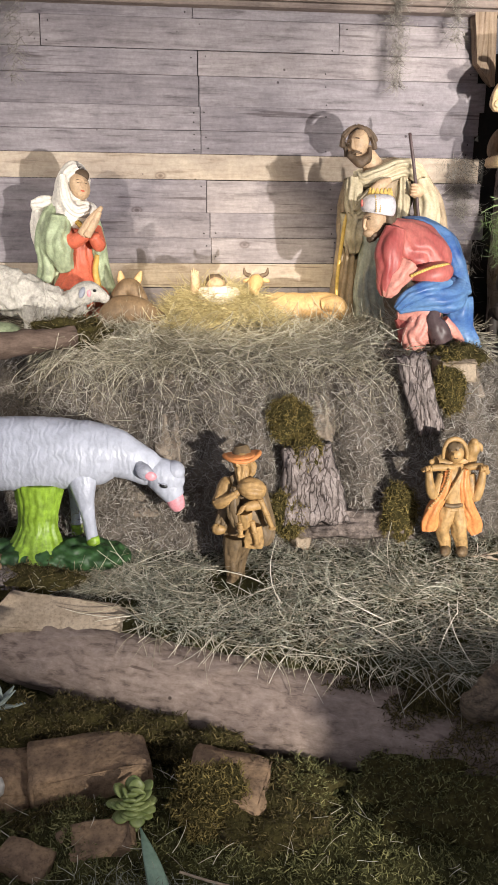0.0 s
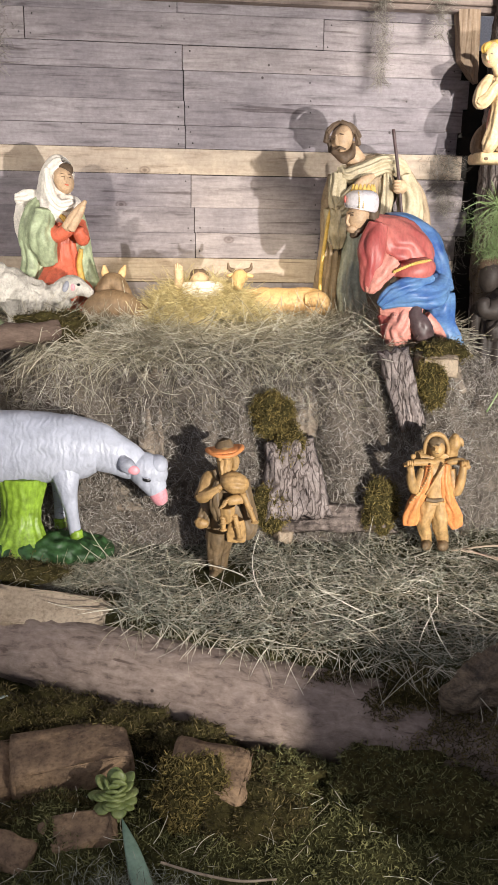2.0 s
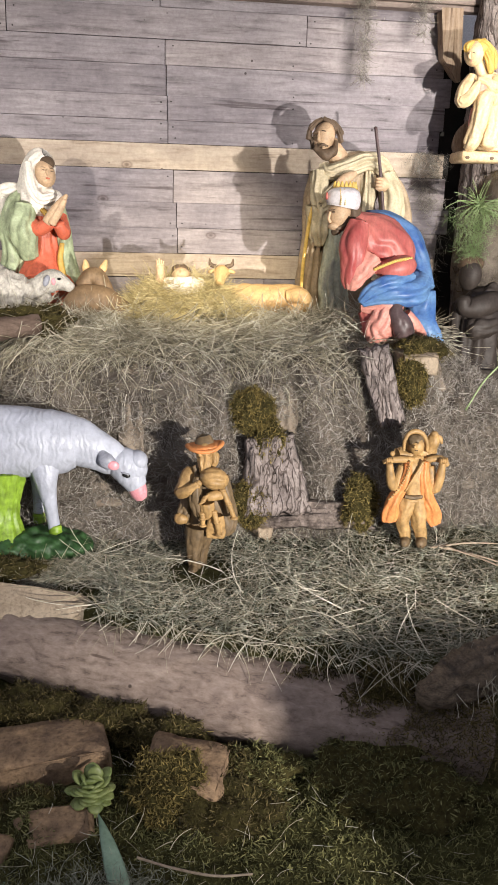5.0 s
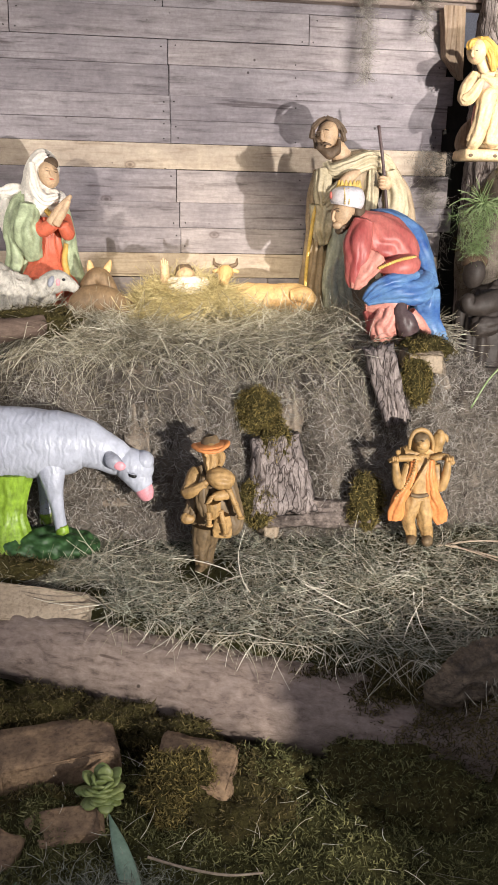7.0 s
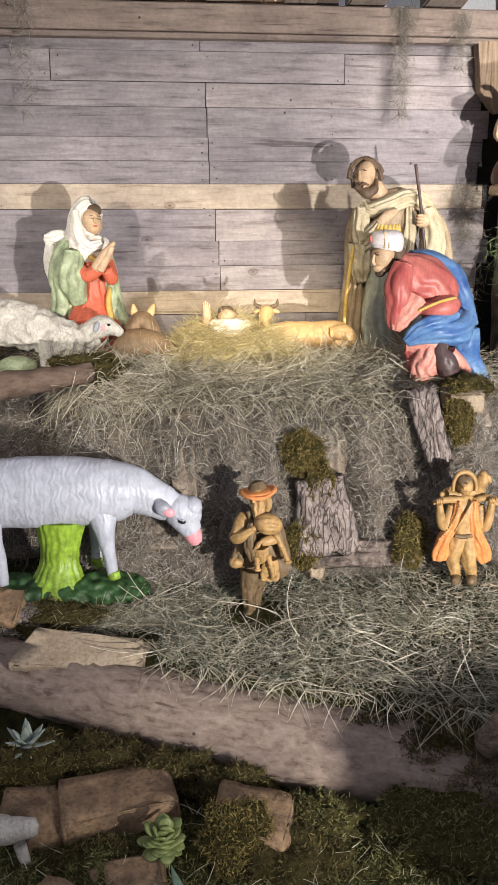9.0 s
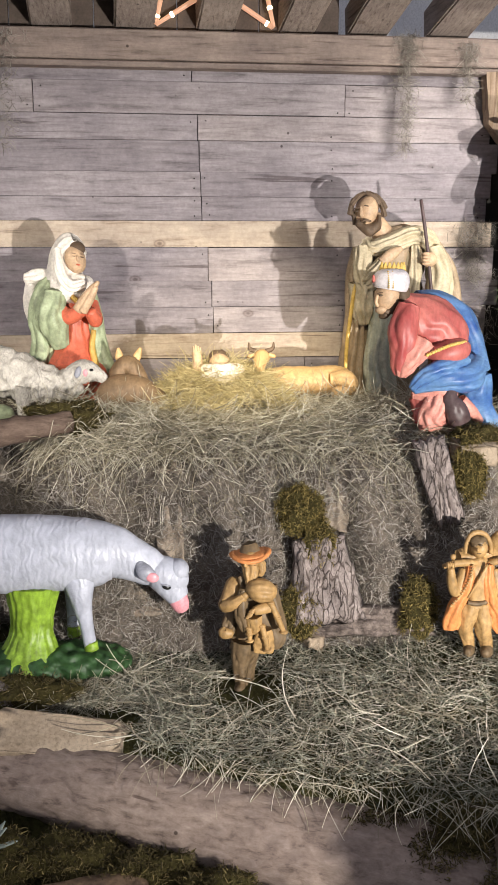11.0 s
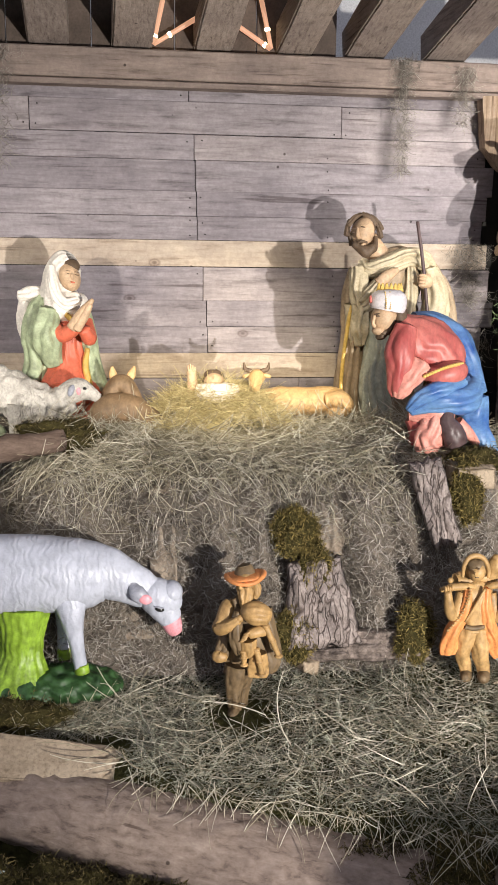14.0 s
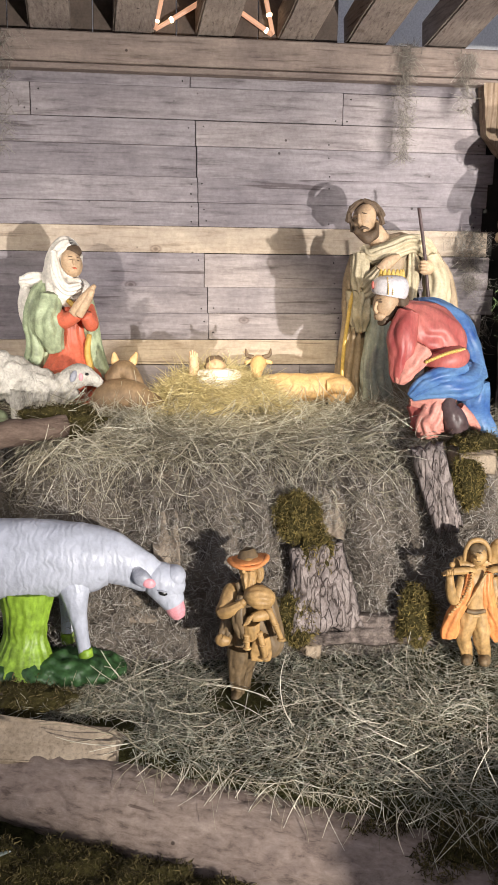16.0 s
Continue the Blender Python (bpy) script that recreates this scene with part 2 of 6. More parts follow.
BOOT = paint("dark_boot_paint", (0.08, 0.05, 0.05), 0.35, 0.3)
GOLD = two_tone("gold_leaf", (0.55, 0.36, 0.08), (0.75, 0.53, 0.16), 30, 0.3)
TURBAN = paint("lilac_white_paint", (0.70, 0.66, 0.68), 0.4, 0.12)
WOODFIG = paint("ochre_figure_paint", (0.40, 0.245, 0.095), 0.45, 0.4)
WOODFIGD = paint("umber_figure_paint", (0.15, 0.10, 0.05), 0.5, 0.4)
ORANGEF = paint("orange_figure_paint", (0.66, 0.25, 0.08), 0.42, 0.25)
ANGELY = paint("pale_gold_figure_paint", (0.70, 0.52, 0.30), 0.42, 0.3)
SHEEPW = two_tone("glossy_white_wool", (0.42, 0.44, 0.51), (0.475, 0.495, 0.565), 6, 0.38, (1, 1, 1), 0.1, 20, 0.35)
PINK = paint("pink_paint", (0.78, 0.33, 0.37), 0.3, 0.2)
LIME = paint("lime_trunk_paint", (0.25, 0.40, 0.035), 0.35, 0.5)
GRASSB = paint("green_base_paint", (0.03, 0.085, 0.022), 0.45, 0.6)
BLACK = paint("black_eye_paint", (0.01, 0.01, 0.01), 0.2)
GREYP = paint("grey_ear_paint", (0.30, 0.31, 0.36), 0.35)
OLDWOOL = paint("cream_wool_paint", (0.50, 0.47, 0.42), 0.55, 0.25)
DONKEY = paint("donkey_brown_paint", (0.21, 0.135, 0.072), 0.5, 0.35)
OXP = paint("ox_tan_paint", (0.62, 0.40, 0.18), 0.4, 0.2)
# near-black tone that puts the shepherd's shade into his colour
DARKFIG = paint("shaded_figure_paint", (0.045, 0.034, 0.028), 0.55, 0.3)
SUCC = two_tone("succulent_green", (0.11, 0.15, 0.04), (0.29, 0.33, 0.12), 25, 0.45, bump=0.1)
SUCCB = two_tone("grey_succulent", (0.16, 0.20, 0.17), (0.34, 0.38, 0.34), 40, 0.6, bump=0.2)
AGAVE = two_tone("agave_green", (0.12, 0.20, 0.13), (0.24, 0.34, 0.25), 12, 0.4, (1, 1, 1), 0.1)
AIRPLANT = two_tone("air_plant_green", (0.14, 0.22, 0.07), (0.34, 0.42, 0.22), 14, 0.5, bump=0.1)
WHITEPETAL = paint("white_petal", (0.75, 0.73, 0.68), 0.6, 0.1)


def glow(name, colour, strength):
    m, nt, p = nodes_of(name)
    p.inputs["Emission Color"].default_value, p.inputs["Emission Strength"].default_value = (*colour, 1), strength
    p.inputs["Base Color"].default_value = (0.30, 0.19, 0.13, 1)
    return m


TUBE = glow("lit_tube", (1.0, 0.50, 0.30), 0.6)
BULB = glow("lit_bulb", (1.0, 0.80, 0.50), 9.0)


# ---- mesh helpers ----
def hsh(*p):
    return noise.noise(Vector(p))


def smooth(o):
    for f in o.data.polygons:
        f.use_smooth = True
    return o


def link(name, bm, mats, parent=None, base=(0, 0, 0), soft=True):
    """Links a bmesh that was drawn in world metres, with its origin at base."""
    me = bpy.data.meshes.new(name)
    bmesh.ops.translate(bm, vec=-Vector(base), verts=bm.verts)
    bm.normal_update()
    bm.to_mesh(me)
    bm.free()
    for m in (mats if isinstance(mats, (list, tuple)) else [mats]):
        me.materials.append(m)
    o = new(name, me)
    if parent:
        o.parent = parent
        o.location = Vector(base) - parent.location
    else:
        o.location = base
    return smooth(o) if soft else o


def empty(name, base):
    o = new(name)
    o.location = base
    return o


def smoothed(pts, n):
    """Catmull-Rom through rows of numbers."""
    a = np.array(pts, float)
    a = np.vstack([2 * a[0] - a[1], a, 2 * a[-1] - a[-2]])
    out = []
    for t in np.linspace(0, len(pts) - 1 - 1e-6, n):
        k, u = int(t), t - int(t)
        p0, p1, p2, p3 = a[k:k + 4]
        out.append(0.5 * (2 * p1 + (p2 - p0) * u + (2 * p0 - 5 * p1 + 4 * p2 - p3) * u * u + (3 * p1 - p0 - 3 * p2 + p3) * u ** 3))
    return np.array(out)


def loft(bm, rows, mat=0, n=18, seg=20, folds=0, depth=0.0, ref=(0, -1, 0), rough=0.0, seed=0.0, twist=0.0, cap=0.45):
    """A limb, robe or body: rows of (x, y, z, radius across, radius along ref), smoothed, closed with rounded ends."""
    if folds:
        n, seg = int(n * 1.5), max(48, seg)
    a = smoothed([(*r, r[3]) if len(r) == 4 else r for r in rows], n)
    rings = []
    ref = Vector(ref)
    for i in range(n):
        p = Vector(a[i][:3])
        d = Vector(a[min(i + 1, n - 1)][:3]) - Vector(a[max(i - 1, 0)][:3])
        d = d.normalized() if d.length > 1e-9 else Vector((0, 0, 1))
        v = (ref - d * ref.dot(d))
        v = v.normalized() if v.length > 1e-4 else d.orthogonal().normalized()
        u = d.cross(v)
        ra, rb = max(a[i][3], 0.0015), max(a[i][4], 0.0015)
        ring = []
        for k in range(seg):
            th = 2 * math.pi * k / seg
            f = 1.0
            if folds:
                w = math.sin(folds * th + seed + twist * i / n + 1.3 * hsh(th * 0.7, i * 0.12, seed))
                f += depth * (abs(w) * 2.2 - 1.1)
                f += depth * 1.5 * hsh(math.cos(th) * folds * 0.45 + seed, math.sin(th) * folds * 0.45, i / n * 3.0)
                f -= depth * 1.6 * max(0, 0.16 - abs(hsh(math.cos(th) * folds * 0.6, math.sin(th) * folds * 0.6 + seed, i / n * 2.2 + 5))) * 6 * 0.6
            q = p + u * (ra * f * math.cos(th)) + v * (rb * f * math.sin(th))
            if rough:
                q += (q - p).normalized() * rough * hsh(q.x * 30 + seed, q.y * 30, q.z * 30)
            ring.append(bm.verts.new(q))
        rings.append(ring)
    for i in range(n - 1):
        for k in range(seg):
            f = bm.faces.new((rings[i][k], rings[i][(k + 1) % seg], rings[i + 1][(k + 1) % seg], rings[i + 1][k]))
            f.material_index = mat
    for ring, end, sgn in ((rings[0], 0, -1), (rings[-1], n - 1, 1)):
        c = Vector(a[end][:3])
        d = (Vector(a[-1][:3]) - Vector(a[-2][:3])) if sgn > 0 else (Vector(a[0][:3]) - Vector(a[1][:3]))
        tip = bm.verts.new(c + d.normalized() * min(a[end][3], a[end][4]) * cap)
        for k in range(seg):
            f = bm.faces.new((ring[k], ring[(k + 1) % seg], tip))
            f.material_index = mat


def ball(bm, c, r, mat=0, turn=(0, 0, 0), rough=0.0, u=16, v=12, freq=14):
    res = bmesh.ops.create_uvsphere(bm, u_segments=u, v_segments=v, radius=1)
    m = pose(*c, *turn) @ Matrix.Diagonal((*r, 1))
    for q in res["verts"]:
        q.co = m @ q.co
        if rough:
            q.co += (q.co - Vector(c)) * rough * hsh(q.co.x * freq, q.co.y * freq, q.co.z * freq)
        for f in q.link_faces:
            f.material_index = mat


def tube(bm, pts, r, mat=0, seg=8, n=None):
    rows = [(*p, r * (1 if i < len(pts) - 1 else 0.8)) for i, p in enumerate(pts)]
    loft(bm, rows, mat, n or 4 * len(pts), seg)


def box(bm, lo, hi, mat=0, bevel=0.0, jitter=0.0):
    res = bmesh.ops.create_cube(bm, size=1)
    lo, hi = Vector(lo), Vector(hi)
    for q in res["verts"]:
        q.co = Vector([lo[k] + (q.co[k] + 0.5) * (hi[k] - lo[k]) + random.uniform(-jitter, jitter) for k in range(3)])
    if bevel:
        ed = list({e for q in res["verts"] for e in q.link_edges})
        bmesh.ops.bevel(bm, geom=ed, offset=bevel, segments=1, affect="EDGES")


def stone(bm, c, r, turn=(0, 0, 0), sharp=0.35, freq=4.0, mat=0, seed=0.0, sub=4):
    """A broken rock: a sphere pushed towards a block, with facets and chips."""
    res = bmesh.ops.create_icosphere(bm, subdivisions=sub, radius=1)
    m = pose(*c, *turn) @ Matrix.Diagonal((*r, 1))
    for q in res["verts"]:
        d = q.co.normalized()
        k = max(abs(d.x), abs(d.y), abs(d.z))
        d = d * (1 - sharp + sharp / k)
        d *= 1 + 0.16 * hsh(d.x * freq * 0.35 + seed, d.y * freq * 0.35, d.z * freq * 0.35) + 0.05 * hsh(d.x * freq + seed, d.y * freq, d.z * freq) + 0.02 * hsh(d.x * freq * 3, d.y * freq * 3 + seed, d.z * freq * 3)
        q.co = m @ d
        for f in q.link_faces:
            f.material_index = mat


def rock(c, half, turn, seed, cut=0.4, mat=0):
    """An angular broken stone: the hull of a few cut corners, with worn edges."""
    rg = np.random.default_rng(seed)
    bm = bmesh.new()
    m = pose(*c, *turn)
    for sx in (-1, 1):
        for sy in (-1, 1):
            for sz in (-1, 1):
                for _ in range(2):
                    bm.verts.new(m @ Vector([half[k] * s * (1 - rg.uniform(0, cut)) for k, s in enumerate((sx, sy, sz))]))
    res = bmesh.ops.convex_hull(bm, input=bm.verts)
    bmesh.ops.delete(bm, geom=[v for v in res["geom_interior"] if isinstance(v, bmesh.types.BMVert)], context="VERTS")
    bmesh.ops.dissolve_limit(bm, angle_limit=radians(6), verts=bm.verts, edges=bm.edges)
    bmesh.ops.bevel(bm, geom=bm.edges[:], offset=min(half) * 0.045, segments=2, affect="EDGES", clamp_overlap=True)
    bmesh.ops.triangulate(bm, faces=bm.faces)
    bmesh.ops.subdivide_edges(bm, edges=[e for e in bm.edges if e.calc_length() > 0.03], cuts=2, use_grid_fill=True)
    bmesh.ops.subdivide_edges(bm, edges=[e for e in bm.edges if e.calc_length() > 0.02], cuts=1, use_grid_fill=True)
    bm.normal_update()
    for v in bm.verts:
        v.co += v.normal * (0.007 * hsh(v.co.x * 11 + seed, v.co.y * 11, v.co.z * 11) + 0.005 * hsh(v.co.x * 30 + seed, v.co.y * 30, v.co.z * 30) + 0.003 * hsh(v.co.x * 70, v.co.y * 70 + seed, v.co.z * 70))
    return bm


def strands(name, P, D, L, width, curl, mat, parent=None, nseg=4, droop=0.0, seed=1, base=(0, 0, 0), sides=3):
    """Many loose stalks in one mesh: roots P, first directions D, lengths L."""
    rng = np.random.default_rng(seed)
    N = len(P)
    p, d = np.array(P, float) - np.array(base), np.array(D, float)
    d /= np.linalg.norm(d, axis=1, keepdims=True) + 1e-9
    bend = rng.normal(0, 1, (N, 3)) * curl
    pts, dirs = [p], [d]
    for _ in range(nseg):
        d = d + bend + rng.normal(0, 0.35, (N, 3)) * curl
        d[:, 2] -= droop
        d /= np.linalg.norm(d, axis=1, keepdims=True) + 1e-9
        p = p + d * (L / nseg)[:, None]
        pts.append(p)
        dirs.append(d)
    pts, dirs = np.stack(pts, 1), np.stack(dirs, 1)
    a = np.cross(dirs, rng.normal(0, 1, (N, 1, 3)))
    a /= np.linalg.norm(a, axis=2, keepdims=True) + 1e-9
    b = np.cross(dirs, a)
    w = width * rng.uniform(0.6, 1.4, (N, 1, 1, 1)) * np.linspace(1, 0.55, nseg + 1)[None, :, None, None]
    ang = np.arange(sides) * 2 * np.pi / sides
    v = pts[:, :, None, :] + w * 0.5 * (np.cos(ang)[None, None, :, None] * a[:, :, None, :] + np.sin(ang)[None, None, :, None] * b[:, :, None, :])
    verts = v.reshape(-1, 3)
    k = (nseg + 1) * sides
    quad = []
    for i in range(nseg):
        for j in range(sides if sides > 2 else 1):
            quad.append((i * sides + j, i * sides + (j + 1) % sides, (i + 1) * sides + (j + 1) % sides, (i + 1) * sides + j))
    faces = (np.arange(N)[:, None, None] * k + np.array(quad)[None]).reshape(-1, 4)
    me = bpy.data.meshes.new(name)
    me.vertices.add(len(verts))
    me.vertices.foreach_set("co", verts.ravel())
    me.loops.add(faces.size)
    me.loops.foreach_set("vertex_index", faces.ravel().astype(np.int32))
    me.polygons.add(len(faces))
    me.polygons.foreach_set("loop_start", np.arange(0, faces.size, 4, dtype=np.int32))
    me.polygons.foreach_set("use_smooth", np.ones(len(faces), bool))
    me.update()
    me.validate()
    me.materials.append(mat)
    o = new(name, me)
    o.location = base
    if parent:
        o.parent = parent
        o.location = Vector(base) - parent.location
    return o


# ---- the plan: ground, mound and wall ----
WALL_Y = 4.75


def log_y(x):
    return 2.93 - 0.428 * (x + 0.12)


def ease(a, b, v):
    t = min(1, max(0, (v - a) / (b - a)))
    return t * t * (3 - 2 * t)


def ground_z(x, y):
    d = y - log_y(x)
    low = -0.06 + 0.03 * hsh(x * 3, y * 3, 0) + 0.04 * hsh(x * 7, y * 7, 2) + 0.018 * hsh(x * 19, y * 19, 5) - 0.10 * ease(2.3, 1.6, y)
    high = 0.235 + 0.09 * (d - 0.1) + 0.018 * hsh(x * 5, y * 5, 4)
    t = ease(0.08, 0.19, d)
    return low * (1 - t) + high * t


def mound(x, s):
    """The straw-covered mound: s from 0 at its foot to 1 at its brow, to 2 at the wall."""
    rec = 0.34 * ease(-0.14, -0.34, x) * (1 - 0.35 * max(0, s - 1))
    lump = 0.035 * hsh(x * 2.6, s * 3.1, 7) + 0.018 * hsh(x * 7, s * 8, 3)
    lump += 0.075 * abs(hsh(x * 5.2 + 0.5 * s, s * 0.7, 11)) * ease(0.05, 0.3, s) * ease(1.0, 0.75, s) - 0.012
    if s <= 1:
        z = 0.34 + 0.80 * s - 0.05 * s ** 8
        y = 3.49 + 0.27 * s + 0.14 * s ** 7 + rec - lump * 1.3
    else:
        t = s - 1
        y = 3.90 + rec + t * (WALL_Y - 0.02 - 3.90 - rec)
        z = 1.09 + 0.05 * ease(0, 0.25, t) + lump * 0.5
    z -= 0.22 * ease(1.55, 1.95, x) * ease(0.5, 1, s)
    return Vector((x, y, z))


def sheet(name, f, us, vs, mat, parent=None):
    bm = bmesh.new()
    g = [[bm.verts.new(f(u, v)) for v in vs] for u in us]
    for i in range(len(us) - 1):
        for j in range(len(vs) - 1):
            bm.faces.new((g[i][j], g[i + 1][j], g[i + 1][j + 1], g[i][j + 1]))
    return link(name, bm, mat, parent)


ground = sheet("ground", lambda x, y: Vector((x, y, ground_z(x, y) if abs(x) < 3 and y > 1.2 else -0.16)),
               [-60, -20, -6] + list(np.linspace(-2.4, 3.0, 110)) + [6, 20, 60], [-60, -20, -4, 0] + list(np.linspace(1.2, 4.9, 90)) + [8, 30, 60], MOSSBED)
tagged(ground, "dark mossy earth bed of the display", "ground", kind="structure")
mound_ob = sheet("straw_mound", mound, list(np.linspace(-1.9, 2.5, 130)), list(np.linspace(0, 2, 80)), HAYBED)
tagged(mound_ob, "large mound covered in straw, air moss and burlap", "mound")


# ---- setting: back wall, beam, rafters ----
def nail(c, parent):
    """A rusty nail head, a little proud of its board."""
    if "head" not in NAIL:
        bm = bmesh.new()
        ball(bm, (0, 0, 0), (0.0036, 0.002, 0.0036), 0, u=8, v=5)
        NAIL["head"] = bpy.data.meshes.new("nail")
        bm.to_mesh(NAIL["head"])
        bm.free()
        NAIL["head"].materials.append(DARK)
    o = new("nail", NAIL["head"])
    o.parent = parent
    o.location = c - parent.location - parent.parent.location


NAIL = {}


def board(name, x0, x1, z0, z1, mat, parent, y=WALL_Y, deep=0.022):
    bm = bmesh.new()
    proud = random.uniform(-0.004, 0.004)
    lo, hi = random.choice((0.0002, 0.0008, 0.002)), random.choice((0.0002, 0.0008, 0.0016))
    box(bm, (x0 + 0.0015, y + proud, z0 + lo), (x1 - 0.0015, y + deep, z1 - hi), 0, 0.0016, 0.0010)
    o = link(name, bm, mat, parent, ((x0 + x1) / 2, y, (z0 + z1) / 2), False)
    for xn in (x0 + 0.03, x1 - 0.03, x0 + 0.62):
        if -0.6 < xn < 1.8 and x0 < xn < x1:
            for zn in (z0 + 0.028, z1 - 0.03):
                if random.random() < 0.6:
                    nail(Vector((xn + random.uniform(-0.012, 0.012), y + proud - 0.001, zn + random.uniform(-0.012, 0.012))), o)
    return o


wall = empty("wall_back", (0.6, WALL_Y, 1.1))
tagged(wall, "weathered grey barn-board wall of the stable", "wall", kind="structure")
bm = bmesh.new()
box(bm, (-2.2, WALL_Y + 0.03, 0.0), (1.80, WALL_Y + 0.09, 2.72))
link("backing", bm, DARK, wall, (0.6, WALL_Y + 0.06, 1.1), False)
# near-black sheet added to stand for the shade beyond the boards' right ends
bm = bmesh.new()
box(bm, (1.80, WALL_Y + 0.035, 0.0), (3.4, WALL_Y + 0.09, 2.42))
link("side_dark_sheet", bm, DARK, wall, (2.4, WALL_Y + 0.06, 1.1), False)
for k in range(9):
    bm = bmesh.new()
    x0 = -2.2 + 0.364 * k
    box(bm, (x0 + 0.002, WALL_Y - 0.04, 2.725), (x0 + 0.362, WALL_Y - 0.015, 3.34 + random.uniform(-0.02, 0.02)), 0, 0.002)
    link("gable_board", bm, ROOF, wall, (x0 + 0.18, WALL_Y, 2.8), False)
ROWS_OF_BOARDS = [
    (0.98, 1.125, (0.1,), 0), (1.125, 1.271, (0.95,), 0), (1.271, 1.392, (), 1), (1.392, 1.516, (0.503,), 0), (1.516, 1.639, (0.497,), 0),
    (1.639, 1.796, (0.48,), 0), (1.796, 1.918, (), 1), (1.918, 2.026, (0.452,), 0), (2.026, 2.138, (0.448,), 0), (2.138, 2.276, (0.442,), 0),
    (2.276, 2.388, (0.436,), 0), (2.388, 2.528, (-0.297, 1.12), 0), (2.528, 2.66, (0.412,), 0)]
for z0, z1, cuts, tan in ROWS_OF_BOARDS:
    xs = [-2.2, *cuts, (1.845 if z0 > 1.9 else 1.90) + random.uniform(-0.045, 0.035)]
    for x0, x1 in zip(xs, xs[1:]):
        board("board", x0, x1, z0, z1, TAN_WOOD if tan else GREY_WOOD, wall)

beam = empty("beam", (0.0, 4.62, 2.65))
tagged(beam, "brown timber beam along the top of the wall", "beam", kind="structure")
bm = bmesh.new()
box(bm, (-2.2, 4.64, 2.60), (2.6, WALL_Y - 0.006, 2.722), 0, 0.006, 0.002)
link("beam_upper", bm, BEAM_WOOD, beam, (0, 4.7, 2.65), False)
bm = bmesh.new()
box(bm, (-2.2, 4.66, 2.572), (2.6, WALL_Y - 0.006, 2.598), 0, 0.004, 0.001)
link("beam_moulding", bm, BEAM_WOOD, beam, (0, 4.7, 2.58), False)


def rafter(x0, x1, lift=0.0):
    o = empty("rafter", ((x0 + x1) / 2, 4.7, 2.73 + lift))
    bm = bmesh.new()
    n = 9
    rows = []
    for i in range(n):
        t = i / (n - 1)
        y, z, dx = 4.74 - 2.2 * t, 2.728 + lift + 0.46 * t, 0.09 * t
        w = [random.uniform(-0.004, 0.004) for _ in range(4)]
        rows.append([bm.verts.new(v) for v in ((x0 + dx + w[0], y, z), (x1 + dx + w[1], y, z + w[2]), (x1 + dx + w[1], y + 0.02, z + 0.13), (x0 + dx + w[3], y + 0.02, z + 0.13))])
    for a, b in zip(rows, rows[1:]):
        for k in range(4):
            bm.faces.new((a[k], a[(k + 1) % 4], b[(k + 1) % 4], b[k]))
    bm.faces.new(rows[0])
    bm.faces.new(rows[-1][::-1])
    bmesh.ops.recalc_face_normals(bm, faces=bm.faces)
    bmesh.ops.bevel(bm, geom=[e for e in bm.edges if abs(e.verts[0].co.y - e.verts[1].co.y) > 0.1], offset=0.008, segments=2, affect="EDGES")
    link("rafter_timber", bm, RAFTER_WOOD, o, o.location, False)
    return tagged(o, "rough-sawn brown rafter resting on the wall beam", "rafter", "rafters of the stable", "structure")


for x0, x1 in ((-0.98, -0.82), (-0.64, -0.47), (-0.29, -0.115), (0.068, 0.248), (0.43, 0.60), (0.80, 0.965), (1.11, 1.30), (1.48, 1.68), (1.86, 2.04)):
    rafter(x0, x1)
bm = bmesh.new()
for k in range(14):
    z = 3.32 + 0.46 * k / 13
    y = 4.76 - 2.2 * k / 13
    box(bm, (-1.6, y - 0.165, z), (0.99 + 0.1 * k / 13, y - 0.003, z + 0.02), 0, 0.002)
roof = link("roof_boards", bm, ROOF, None, (0, 4.7, 2.87), False)
tagged(roof, "dark roof boards over the rafters", "roof", kind="structure")
bm = bmesh.new()
box(bm, (-6, 6.4, -0.2), (7, 6.5, 3.9))
tagged(link("wall_hall", bm, PLASTER, None, (0, 5.9, 0), False), "plain white hall wall behind the stable", "wall", kind="structure")

post = empty("post", (1.82, 4.7, 1.9))
tagged(post, "short knotty wooden post under the beam", "post", kind="structure")
bm = bmesh.new()
g = []
for k in range(9):
    s = k / 8
    z, x0, x1 = 2.585 - 0.30 * s, 1.758 + 0.035 * s + 0.05 * max(0, s - 0.75) * 4, 1.868 + 0.012 * s
    g.append([bm.verts.new((x + random.uniform(-0.002, 0.002), y, z - 0.03 * s * (x > 1.85) + 0.004 * hsh(x * 40, s * 9, 1))) for x, y in ((x0, 4.66), ((x0 + x1) / 2, 4.652), (x1, 4.66), (x1, 4.735), (x0, 4.735))])
for a, c in zip(g, g[1:]):
    for k in range(5):
        bm.faces.new((a[k], c[k], c[(k + 1) % 5], a[(k + 1) % 5]))
bm.faces.new(g[-1])
bm.faces.new(g[0][::-1])
bmesh.ops.recalc_face_normals(bm, faces=bm.faces)
link("post_timber", bm, POST_WOOD, post, (1.82, 4.7, 1.9), False)
trunk = empty("bare_tree", (2.05, 4.62, 1.0))
tagged(trunk, "grey-brown tree trunk standing beside the stable wall", "tree")
bm = bmesh.new()
loft(bm, [(2.08, 4.62, 0.9, 0.15), (2.06, 4.62, 1.5, 0.14), (2.05, 4.62, 2.1, 0.13), (2.06, 4.6, 2.58, 0.13), (2.08, 4.45, 3.1, 0.12)], 0, 40, 28, 7, 0.05, rough=0.012)
link("trunk", bm, BARK, trunk, (2.05, 4.62, 1.0))

